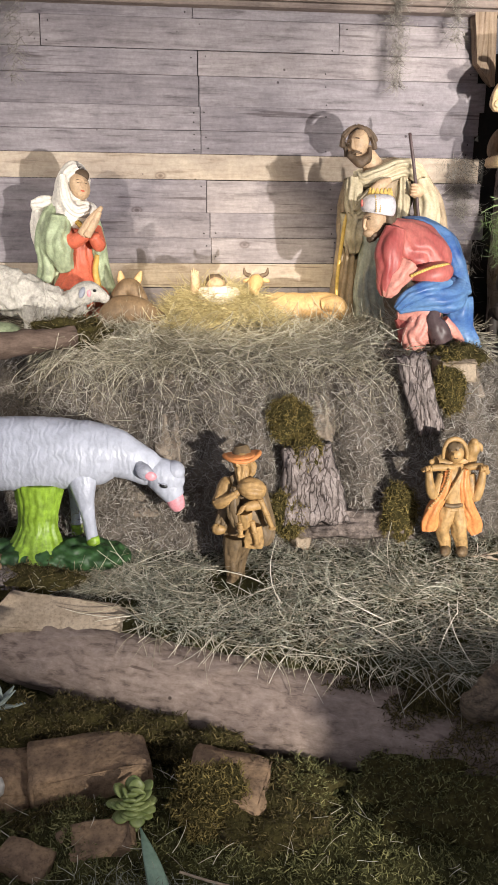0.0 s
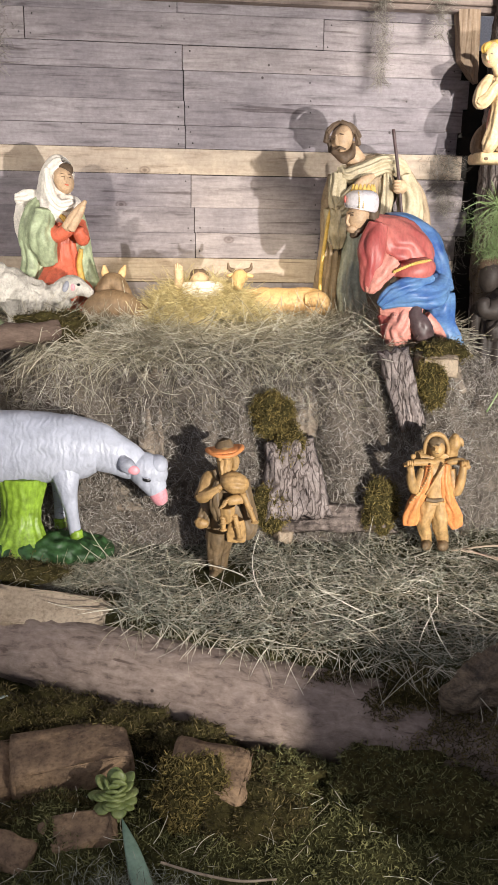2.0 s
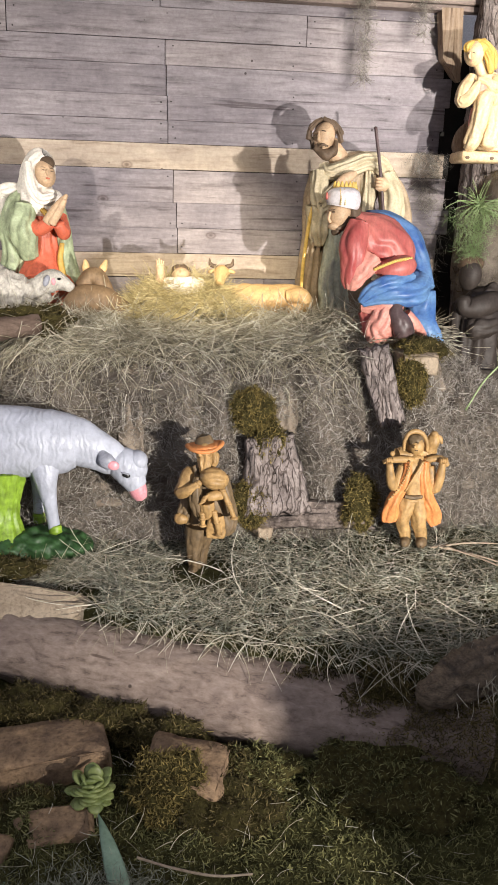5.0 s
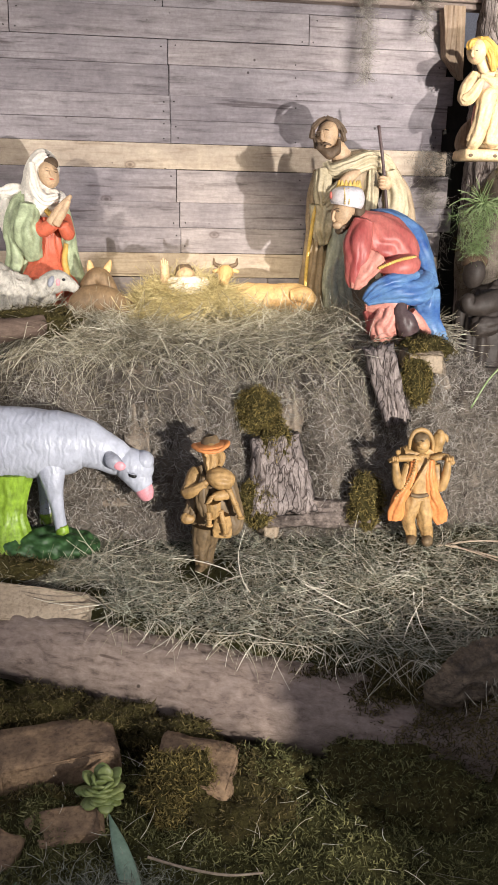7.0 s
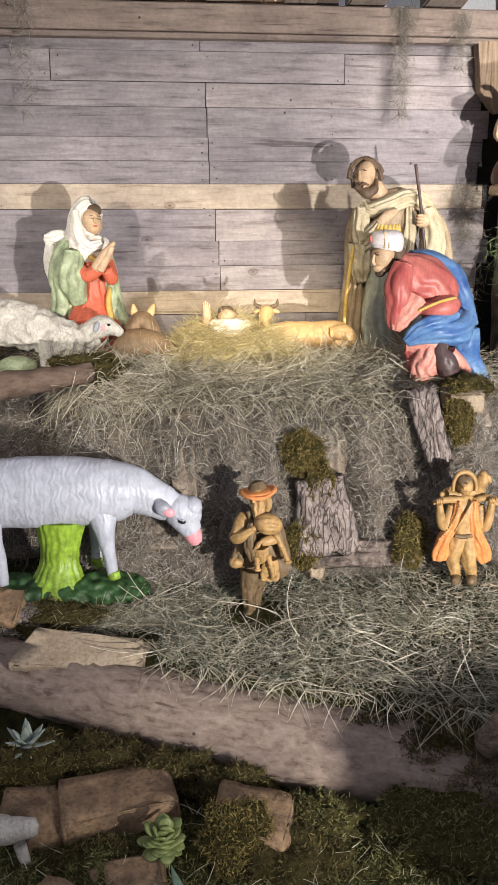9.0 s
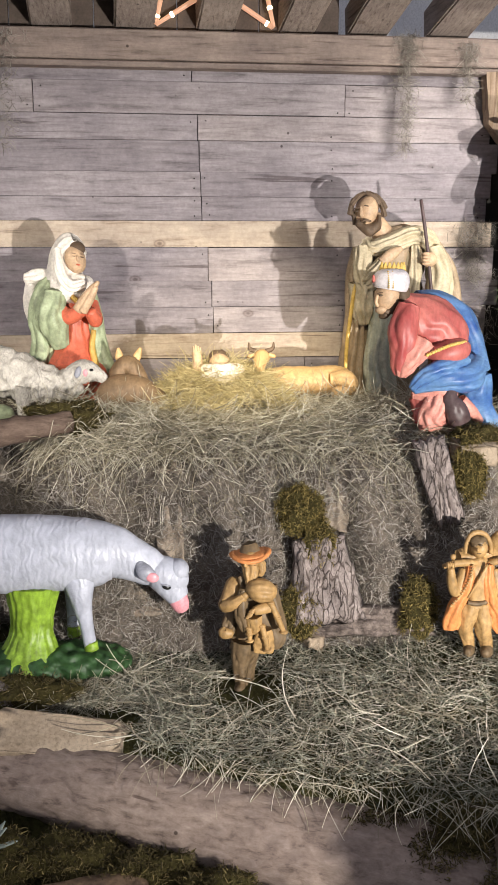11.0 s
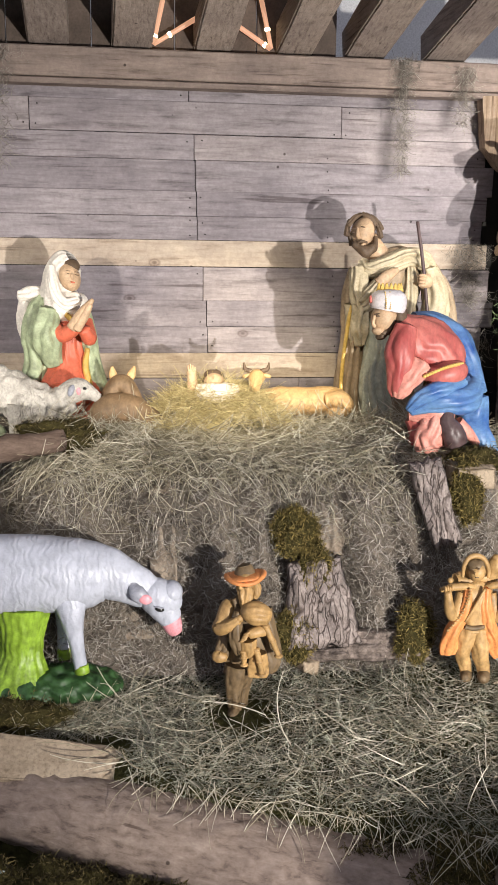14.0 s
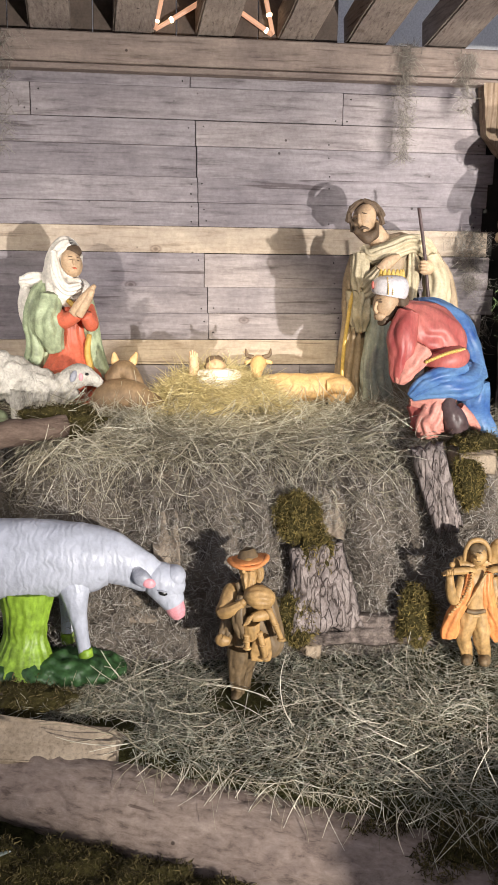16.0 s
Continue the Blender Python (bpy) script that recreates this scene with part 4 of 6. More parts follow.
tagged(link("rock", bm, SANDSTONE, None, (-0.27, 2.62, -0.1)), "dark angular sandstone rock in the moss", "rock")
bm = rock((0.39, 2.46, -0.075), (0.14, 0.11, 0.14), (10, 6, -20), 25, 0.3)
tagged(link("rock", bm, SANDSTONE, None, (0.385, 2.44, -0.1)), "rounded brown sandstone half covered by moss", "rock")
bm = rock((0.01, 2.33, -0.085), (0.115, 0.075, 0.055), (16, -4, 14), 33, 0.5)
tagged(link("rock", bm, SANDSTONE, None, (0.01, 2.33, -0.12)), "flat-topped grey-brown stone in the moss", "rock")
bm = rock((-0.19, 2.27, -0.10), (0.09, 0.06, 0.08), (14, 14, -20), 38, 0.55)
tagged(link("rock", bm, SANDSTONE, None, (-0.19, 2.27, -0.15)), "small brown broken stone in the moss", "rock")


def leaf(name, root, tip, width, thick, mat, parent, bend=0.0, cup=0.25, pointed=False):
    """A fleshy leaf from root to tip."""
    bm = bmesh.new()
    a, b = Vector(root), Vector(tip)
    up = Vector((0, 0, 1)) if abs((b - a).normalized().z) < 0.9 else Vector((0, -1, 0))
    mid = a.lerp(b, 0.5) + up * bend
    prof = [(0, 0.35), (0.3, 0.7), (0.65, 1.0), (0.88, 0.75), (1.0, 0.2)] if not pointed else [(0, 0.8), (0.3, 1.0), (0.6, 0.75), (0.85, 0.35), (1.0, 0.04)]
    rows = []
    for t, k in prof:
        p = a.lerp(mid, t * 2) if t < 0.5 else mid.lerp(b, t * 2 - 1)
        rows.append((*p, width * k * 0.5, thick * (0.5 + 0.5 * k) * 0.5))
    d = (b - a).normalized()
    side = d.cross(up)
    loft(bm, rows, 0, 10, 10, ref=tuple(side.cross(d)))
    return link(name, bm, mat, parent, root)


def rosette(name, c, axis, R, mat, label, rings, width, thick, category="succulent", pointed=False):
    top = empty(name, c)
    q = Vector(axis).normalized().to_track_quat("Z", "Y").to_matrix()
    k0 = 0
    for count, r, h in rings:
        for k in range(count):
            a = 2 * math.pi * (k + 0.5 * (k0 % 2)) / count + random.uniform(-0.12, 0.12)
            d = Vector((math.cos(a), math.sin(a), 0))
            leaf("leaf", Vector(c) + q @ (d * R * 0.08 + Vector((0, 0, h * R * 0.3))), Vector(c) + q @ (d * R * r * random.uniform(0.92, 1.08) + Vector((0, 0, h * R))), width, thick, mat, top, 0.0, pointed=pointed)
        k0 += 1
    return tagged(top, label, category)


rosette("succulent", (0.108, 2.39, 0.005), (0.02, -0.86, 0.5), 0.076, SUCC, "green rosette succulent among the stones", ((8, 1.0, 0.0), (7, 0.86, 0.28), (6, 0.62, 0.48), (5, 0.40, 0.62), (3, 0.18, 0.70)), 0.050, 0.012)
rosette("grey_succulent", (-0.33, 2.78, 0.10), (0.1, -0.6, 0.8), 0.085, SUCCB, "grey-green pointed succulent in the moss", ((8, 1.0, 0.3), (7, 0.75, 0.7), (4, 0.4, 1.0)), 0.036, 0.01, pointed=True)
ag = tagged(empty("agave", (0.17, 2.17, -0.17)), "blue-green agave leaves with pale edges", "agave")
leaf("leaf", (0.205, 2.01, -0.10), (0.130, 2.30, -0.012), 0.058, 0.010, AGAVE, ag, 0.02, pointed=True)
leaf("leaf", (-0.05, 1.98, -0.10), (-0.128, 2.16, -0.075), 0.045, 0.008, AGAVE, ag, 0.01, pointed=True)


def spiky(name, c, R, n, mat, label, seed):
    rg = np.random.default_rng(seed)
    D = rg.normal(0, 1, (n, 3))
    D[:, 2] = np.abs(D[:, 2]) * 0.8 + 0.1
    D[:, 1] = -np.abs(D[:, 1])
    o = strands(name, np.tile(np.array(c), (n, 1)) + rg.normal(0, 0.008, (n, 3)), D, rg.uniform(0.6, 1.0, n) * R, 0.0055, 0.05, mat, None, 6, 0.16, seed, c)
    return tagged(o, label, "air plant")


spiky("air_plant", (1.84, 4.16, 1.66), 0.17, 70, AIRPLANT, "spiky pale green air plant on the bank", 80)
fl = tagged(empty("snowdrop_flower", (1.80, 3.62, 0.93)), "white drooping flower on a pale stalk", "flower")
bm = bmesh.new()
tube(bm, [(1.62, 3.56, 0.86), (1.68, 3.56, 0.97), (1.73, 3.56, 1.03), (1.76, 3.56, 1.06)], 0.004)
link("stalk", bm, AIRPLANT, fl, (1.7, 3.56, 0.95))
for k, (dx, dz) in enumerate(((0.0, 0.0), (0.02, 0.015), (0.025, -0.02))):
    bm = bmesh.new()
    ball(bm, (1.765 + dx, 3.555, 1.07 + dz), (0.018, 0.012, 0.01), 0, (0, 20 - 40 * k, 0), u=10, v=8)
    link("petal", bm, WHITEPETAL, fl, (1.765, 3.555, 1.07))

# dark bank under the angel
bm = bmesh.new()
stone(bm, (2.17, 4.42, 1.43), (0.28, 0.24, 0.43), (0, 6, 0), 0.45, 5, seed=44)
bank = tagged(link("dark_bank", bm, HAYBED, None, (2.1, 4.3, 0.9)), "dark earthy bank with moss beside the wall", "bank")
rg = np.random.default_rng(90)
n = 2600
d = rg.normal(0, 1, (n, 3))
d /= np.linalg.norm(d, axis=1, keepdims=True)
P = np.array((2.17, 4.42, 1.43)) + d * np.array((0.30, 0.26, 0.45))
o = strands("bank_moss", P, d + rg.normal(0, 0.6, (n, 3)), rg.uniform(0.02, 0.07, n), 0.002, 0.4, BROWNMOSS, None, 4, 0.08, 91, (2.1, 4.3, 1.4))
tagged(o, "dark moss and tangle on the bank", "moss", kind="stuff")


# ---- figures: each one is a single painted cast ----
def figure(name, draw, mats, base, label, category="statue"):
    bm = bmesh.new()
    draw(bm)
    return tagged(link(name, bm, mats, None, base), label, category)


def kneeling_woman(bm):
    # 0 red robe, 1 green mantle, 2 cream veil, 3 flesh, 4 ochre, 5 hair
    loft(bm, [(-0.13, 4.43, 1.12, 0.17, 0.14), (-0.13, 4.42, 1.24, 0.16, 0.13), (-0.13, 4.43, 1.36, 0.105, 0.085), (-0.135, 4.43, 1.46, 0.075, 0.06), (-0.14, 4.43, 1.57, 0.085, 0.06), (-0.14, 4.42, 1.65, 0.05, 0.045)], 0, 30, 36, 7, 0.07)
    ball(bm, (-0.175, 4.33, 1.255), (0.075, 0.10, 0.055), 0, (0, 0, 15))
    ball(bm, (-0.075, 4.33, 1.26), (0.065, 0.10, 0.05), 0, (0, 0, -8))
    loft(bm, [(-0.215, 4.44, 1.665, 0.035), (-0.245, 4.42, 1.60, 0.058), (-0.262, 4.42, 1.50, 0.062), (-0.262, 4.42, 1.40, 0.052), (-0.285, 4.43, 1.29, 0.055), (-0.31, 4.44, 1.15, 0.06)], 1, 30, 26, 4, 0.08, seed=2, twist=2.0)
    loft(bm, [(-0.20, 4.36, 1.62, 0.045), (-0.215, 4.345, 1.52, 0.058), (-0.205, 4.35, 1.45, 0.05), (-0.19, 4.37, 1.385, 0.035)], 1, 20, 22, 3, 0.10, seed=5, twist=3.0)
    loft(bm, [(-0.075, 4.45, 1.62, 0.04), (-0.045, 4.43, 1.52, 0.035), (-0.03, 4.41, 1.42, 0.035), (-0.015, 4.40, 1.30, 0.05), (0.0, 4.41, 1.16, 0.065)], 1, 26, 22, 3, 0.09, seed=3, twist=1.5)
    loft(bm, [(-0.045, 4.385, 1.45, 0.012), (-0.055, 4.365, 1.37, 0.014), (-0.03, 4.355, 1.27, 0.016)], 4, 14, 10)
    loft(bm, [(-0.2, 4.37, 1.545, 0.040), (-0.145, 4.325, 1.515, 0.034), (-0.09, 4.295, 1.545, 0.028)], 0, 16, 18)
    loft(bm, [(-0.06, 4.38, 1.56, 0.04), (-0.035, 4.33, 1.50, 0.032), (-0.055, 4.30, 1.54, 0.026)], 0, 16, 18)
    loft(bm, [(-0.105, 4.29, 1.545, 0.024, 0.028), (-0.065, 4.28, 1.60, 0.024, 0.026), (-0.035, 4.275, 1.64, 0.016, 0.018), (-0.015, 4.272, 1.665, 0.008, 0.01)], 3, 16, 14)
    loft(bm, [(-0.085, 4.275, 1.54, 0.02, 0.024), (-0.05, 4.268, 1.60, 0.02, 0.02), (-0.025, 4.264, 1.645, 0.012, 0.012)], 3, 14, 12)
    ball(bm, (-0.112, 4.368, 1.752), (0.041, 0.050, 0.060), 3, (14, -14, -30))
    ball(bm, (-0.100, 4.322, 1.757), (0.006, 0.010, 0.014), 3, u=10, v=8)
    ball(bm, (-0.112, 4.345, 1.725), (0.022, 0.022, 0.018), 3, u=10, v=8)
    for dx, dz in ((-0.018, 0.002), (0.018, -0.003)):
        ball(bm, (-0.098 + dx, 4.324, 1.766 + dz), (0.008, 0.004, 0.0018), 5, (0, 12, 0), u=8, v=6)
        ball(bm, (-0.098 + dx, 4.326, 1.778 + dz), (0.010, 0.004, 0.0014), 5, (0, 8, 0), u=8, v=6)
    ball(bm, (-0.098, 4.322, 1.733), (0.010, 0.005, 0.004), 0, (0, 10, 0), u=8, v=6)
    ball(bm, (-0.112, 4.388, 1.795), (0.042, 0.042, 0.034), 5, (0, -12, 0))
    loft(bm, [(-0.105, 4.40, 1.836, 0.028, 0.03), (-0.128, 4.412, 1.812, 0.060, 0.060), (-0.15, 4.42, 1.75, 0.073, 0.06), (-0.16, 4.42, 1.68, 0.075, 0.06), (-0.14, 4.40, 1.62, 0.095, 0.075), (-0.12, 4.385, 1.585, 0.06, 0.05)], 2, 28, 30, 5, 0.08, seed=1)
    loft(bm, [(-0.19, 4.36, 1.80, 0.014), (-0.182, 4.345, 1.74, 0.02), (-0.165, 4.335, 1.68, 0.024), (-0.125, 4.325, 1.645, 0.024), (-0.075, 4.34, 1.655, 0.018)], 2, 20, 12, 3, 0.1)
    loft(bm, [(-0.20, 4.46, 1.665, 0.03), (-0.27, 4.46, 1.675, 0.036), (-0.335, 4.47, 1.665, 0.026)], 2, 14, 16, 3, 0.1)
    loft(bm, [(-0.31, 4.47, 1.65, 0.028), (-0.315, 4.47, 1.58, 0.036), (-0.305, 4.47, 1.50, 0.03), (-0.29, 4.47, 1.44, 0.014)], 2, 16, 16, 3, 0.12)
    loft(bm, [(-0.13, 4.335, 1.60, 0.012), (-0.10, 4.335, 1.575, 0.012), (-0.075, 4.34, 1.60, 0.01)], 4, 10, 8)


figure("kneeling_woman_statue", kneeling_woman, [REDROBE, GREENM, WHITEV, FLESH, YELLOWT, HAIR], (-0.13, 4.43, 1.12), "painted kneeling woman statue in red robe, green mantle and cream veil")


def standing_man(bm):
    # 0 brown robe, 1 tan shawl, 2 pale green, 3 flesh, 4 hair, 5 gold, 6 dark wood
    loft(bm, [(1.27, 4.46, 1.11, 0.17, 0.12), (1.27, 4.46, 1.30, 0.155, 0.115), (1.28, 4.46, 1.55, 0.13, 0.10), (1.29, 4.46, 1.70, 0.135, 0.095), (1.29, 4.45, 1.80, 0.13, 0.08), (1.25, 4.44, 1.86, 0.06, 0.055)], 0, 34, 40, 8, 0.10)
    loft(bm, [(1.135, 4.42, 1.80, 0.03), (1.125, 4.41, 1.68, 0.05), (1.125, 4.41, 1.50, 0.05), (1.115, 4.42, 1.32, 0.055), (1.115, 4.43, 1.12, 0.06)], 0, 26, 24, 5, 0.16, seed=4)
    tube(bm, [(1.150, 4.365, 1.69), (1.105, 4.36, 1.64), (1.085, 4.365, 1.50), (1.072, 4.37, 1.34), (1.07, 4.37, 1.13)], 0.009, 5)
    loft(bm, [(1.225, 4.36, 1.58, 0.045), (1.225, 4.355, 1.45, 0.052), (1.215, 4.35, 1.30, 0.062), (1.225, 4.34, 1.12, 0.075)], 2, 24, 26, 5, 0.14, seed=2)
    loft(bm, [(1.47, 4.45, 1.82, 0.03), (1.525, 4.44, 1.70, 0.05), (1.555, 4.44, 1.55, 0.055), (1.56, 4.45, 1.35, 0.06), (1.56, 4.46, 1.12, 0.07)], 0, 26, 24, 5, 0.14, seed=7)
    loft(bm, [(1.46, 4.40, 1.80, 0.04), (1.485, 4.37, 1.70, 0.055), (1.48, 4.36, 1.60, 0.055), (1.47, 4.36, 1.50, 0.03)], 1, 20, 24, 4, 0.10, seed=3)
    loft(bm, [(1.155, 4.42, 1.815, 0.032), (1.19, 4.385, 1.80, 0.036), (1.27, 4.36, 1.825, 0.036), (1.36, 4.375, 1.855, 0.036), (1.44, 4.42, 1.83, 0.04), (1.48, 4.46, 1.78, 0.03)], 1, 30, 22, 5, 0.2, seed=5)
    loft(bm, [(1.14, 4.40, 1.80, 0.036), (1.135, 4.37, 1.72, 0.042), (1.15, 4.35, 1.655, 0.04), (1.185, 4.325, 1.70, 0.034), (1.215, 4.315, 1.745, 0.026)], 1, 24, 22, 5, 0.18, seed=6)
    loft(bm, [(1.135, 4.37, 1.65, 0.045), (1.135, 4.37, 1.55, 0.045), (1.145, 4.37, 1.47, 0.03)], 1, 16, 20, 4, 0.2, seed=8)
    loft(bm, [(1.205, 4.305, 1.74, 0.024, 0.02), (1.245, 4.30, 1.775, 0.026, 0.016), (1.29, 4.305, 1.80, 0.012, 0.01)], 3, 12, 12)
    loft(bm, [(1.37, 4.40, 1.84, 0.02), (1.365, 4.365, 1.72, 0.03), (1.36, 4.36, 1.60, 0.03), (1.365, 4.36, 1.5, 0.02)], 1, 20, 16, 3, 0.2, seed=9)
    ball(bm, (1.418, 4.315, 1.752), (0.034, 0.03, 0.034), 3)
    for k in range(4):
        ball(bm, (1.398, 4.295, 1.735 + 0.014 * k), (0.02, 0.012, 0.008), 3, u=8, v=6)
    tube(bm, [(1.375, 4.33, 2.005), (1.40, 4.315, 1.85), (1.42, 4.305, 1.70), (1.445, 4.31, 1.50), (1.47, 4.34, 1.15)], 0.008, 6)
    loft(bm, [(1.235, 4.430, 1.861, 0.050), (1.208, 4.420, 1.900, 0.042), (1.183, 4.410, 1.934, 0.038)], 3, 10, 16)
    ball(bm, (1.147, 4.390, 1.954), (0.050, 0.056, 0.070), 3, (16, 12, 14))
    loft(bm, [(1.113, 4.340, 1.975, 0.005), (1.113, 4.332, 1.945, 0.010), (1.122, 4.340, 1.931, 0.007)], 3, 8, 10)
    for e, w in (((1.097, 4.344, 1.956), -6), ((1.140, 4.342, 1.965), 6)):
        ball(bm, e, (0.010, 0.005, 0.0035), 4, (0, w, 0), u=8, v=6)
        ball(bm, Vector(e) + Vector((0, -0.001, 0.014)), (0.014, 0.006, 0.003), 4, (0, w * 2, 0), u=8, v=6)
    loft(bm, [(1.105, 4.360, 1.920, 0.008), (1.119, 4.350, 1.895, 0.018), (1.159, 4.345, 1.876, 0.024), (1.193, 4.355, 1.897, 0.018), (1.208, 4.375, 1.938, 0.010)], 4, 24, 16, rough=0.010)
    loft(bm, [(1.111, 4.338, 1.908, 0.004), (1.130, 4.328, 1.919, 0.0065), (1.158, 4.336, 1.914, 0.004)], 4, 12, 8)
    ball(bm, (1.137, 4.334, 1.905), (0.009, 0.005, 0.004), 3, u=8, v=6)
    ball(bm, (1.168, 4.435, 1.990), (0.054, 0.056, 0.052), 4, (10, -10, 0), 0.18, freq=50)
    for k, (p, q) in enumerate((((1.135, 4.380, 2.035), (1.078, 4.370, 1.985)), ((1.090, 4.390, 2.009), (1.075, 4.380, 1.943)), ((1.141, 4.380, 2.037), (1.206, 4.380, 1.990)), ((1.182, 4.400, 2.030), (1.232, 4.390, 1.968)), ((1.208, 4.400, 1.997), (1.231, 4.390, 1.936)), ((1.080, 4.390, 1.958), (1.103, 4.390, 1.902)))):
        p, q = Vector(p), Vector(q)
        m = p.lerp(q, 0.5) + Vector((0.003 * (1 if q.x > p.x else -1), -0.004, 0.006))
        loft(bm, [(*p, 0.008), (*m, 0.011), (*q, 0.012)], 4, 14, 16, 3, 0.12, seed=k)


figure("standing_man_statue", standing_man, [BROWNROBE, TANROBE, PALEGREEN, FLESH, HAIR, GOLD, BOOT], (1.28, 4.46, 1.11), "painted bearded man statue in brown robe holding a staff")


def kneeling_king(bm):
    # 0 crimson, 1 blue, 2 salmon, 3 flesh, 4 hair, 5 gold, 6 turban, 7 boot
    loft(bm, [(1.175, 3.900, 1.608, 0.040, 0.045), (1.228, 3.900, 1.561, 0.088, 0.085), (1.296, 3.910, 1.508, 0.118, 0.11), (1.365, 3.920, 1.460, 0.105, 0.11), (1.398, 3.920, 1.405, 0.07, 0.09)], 0, 36, 60, 5, 0.045, seed=2)
    loft(bm, [(1.196, 3.830, 1.589, 0.045), (1.169, 3.805, 1.506, 0.056), (1.164, 3.800, 1.433, 0.05), (1.160, 3.800, 1.369, 0.038), (1.167, 3.810, 1.331, 0.026)], 0, 26, 26, 3, 0.07, seed=4)
    loft(bm, [(1.243, 3.800, 1.455, 0.05), (1.211, 3.785, 1.408, 0.042), (1.173, 3.790, 1.360, 0.036), (1.160, 3.800, 1.326, 0.022)], 2, 20, 20, 3, 0.08, seed=3)
    loft(bm, [(1.279, 3.830, 1.411, 0.028), (1.334, 3.805, 1.408, 0.046), (1.396, 3.810, 1.422, 0.046), (1.432, 3.840, 1.428, 0.025)], 0, 20, 22, 0, 0, (0, 0, 1))
    loft(bm, [(1.258, 3.960, 1.613, 0.03), (1.351, 3.980, 1.596, 0.045), (1.442, 3.980, 1.534, 0.058), (1.491, 3.960, 1.459, 0.05), (1.508, 3.940, 1.388, 0.048), (1.506, 3.920, 1.323, 0.06)], 1, 40, 30, 3, 0.06, seed=1)
    loft(bm, [(1.424, 3.820, 1.383, 0.03), (1.360, 3.790, 1.359, 0.038), (1.293, 3.785, 1.344, 0.036), (1.240, 3.790, 1.312, 0.03), (1.208, 3.800, 1.271, 0.014)], 1, 30, 28, 3, 0.07, (0, 0, 1), seed=5)
    loft(bm, [(1.491, 3.870, 1.355, 0.05), (1.438, 3.810, 1.311, 0.058), (1.358, 3.790, 1.310, 0.045), (1.284, 3.800, 1.293, 0.034), (1.221, 3.810, 1.261, 0.014)], 1, 34, 30, 3, 0.09, (0, 0, 1), seed=8)
    loft(bm, [(1.494, 3.890, 1.304, 0.064), (1.504, 3.880, 1.232, 0.06), (1.529, 3.870, 1.166, 0.046, 0.03), (1.565, 3.860, 1.111, 0.038, 0.02), (1.595, 3.850, 1.081, 0.022, 0.012)], 1, 30, 30, 3, 0.07, seed=6)
    loft(bm, [(1.419, 3.820, 1.223, 0.022), (1.466, 3.830, 1.172, 0.026), (1.514, 3.840, 1.125, 0.014)], 2, 14, 14)
    loft(bm, [(1.227, 3.850, 1.240, 0.016), (1.281, 3.840, 1.247, 0.036), (1.337, 3.820, 1.261, 0.045), (1.390, 3.830, 1.271, 0.04)], 2, 20, 22, 3, 0.08, (0, 0, 1), seed=8)
    loft(bm, [(1.343, 3.840, 1.253, 0.050), (1.320, 3.825, 1.199, 0.056), (1.307, 3.830, 1.149, 0.058), (1.318, 3.840, 1.119, 0.05)], 2, 24, 28, 4, 0.09, seed=7)
    loft(bm, [(1.259, 3.880, 1.231, 0.04), (1.288, 3.870, 1.177, 0.05), (1.286, 3.870, 1.120, 0.045)], 0, 16, 20, 3, 0.08)
    loft(bm, [(1.367, 3.790, 1.270, 0.022), (1.362, 3.785, 1.227, 0.034), (1.388, 3.780, 1.184, 0.046), (1.404, 3.785, 1.139, 0.044)], 7, 20, 20, 2, 0.05)
    for k in range(17):
        t = k / 16
        a, b = Vector((1.249, 3.745, 1.411)), Vector((1.412, 3.790, 1.454))
        ball(bm, a.lerp(b, t) + Vector((0, -0.022 * math.sin(math.pi * t), 0.012 * math.sin(math.pi * t))), (0.008, 0.007, 0.0075), 5, u=8, v=6)
    ball(bm, (1.114, 3.875, 1.626), (0.046, 0.050, 0.062), 3, (18, 10, 30))
    loft(bm, [(1.071, 3.845, 1.633, 0.006), (1.064, 3.840, 1.605, 0.007), (1.073, 3.845, 1.591, 0.008)], 3, 8, 8)
    ball(bm, (1.091, 3.860, 1.576), (0.026, 0.03, 0.018), 3, u=12, v=8)
    ball(bm, (1.083, 3.838, 1.632), (0.009, 0.006, 0.0035), 4, u=8, v=6)
    ball(bm, (1.077, 3.836, 1.641), (0.013, 0.006, 0.003), 4, (0, -12, 0), u=8, v=6)
    ball(bm, (1.105, 3.865, 1.558), (0.024, 0.024, 0.020), 4, rough=0.3, freq=60)
    loft(bm, [(1.087, 3.845, 1.583, 0.006), (1.113, 3.845, 1.566, 0.012), (1.135, 3.850, 1.582, 0.010), (1.144, 3.850, 1.619, 0.012)], 4, 12, 10)
    ball(bm, (1.146, 3.845, 1.635), (0.012, 0.008, 0.018), 3, u=8, v=6)
    ball(bm, (1.176, 3.890, 1.634), (0.034, 0.045, 0.042), 4, rough=0.3, freq=50)
    loft(bm, [(1.164, 3.890, 1.555, 0.03), (1.171, 3.885, 1.603, 0.036)], 4, 8, 14)
    loft(bm, [(1.128, 3.880, 1.652, 0.064, 0.060), (1.130, 3.880, 1.665, 0.071, 0.066), (1.132, 3.880, 1.689, 0.072, 0.068), (1.133, 3.880, 1.714, 0.064, 0.060), (1.133, 3.880, 1.729, 0.045, 0.042)], 6, 20, 30, ref=(0, -1, 0), cap=0.15)
    for dx in (-8, 8):
        for k in range(9):
            ball(bm, Vector((1.114, 3.812, 1.663)) + Vector((dx * 0.0011, 0.003 * k * k / 9, 0.0075 * k)), (0.0035, 0.0035, 0.0035), 5, u=6, v=5)
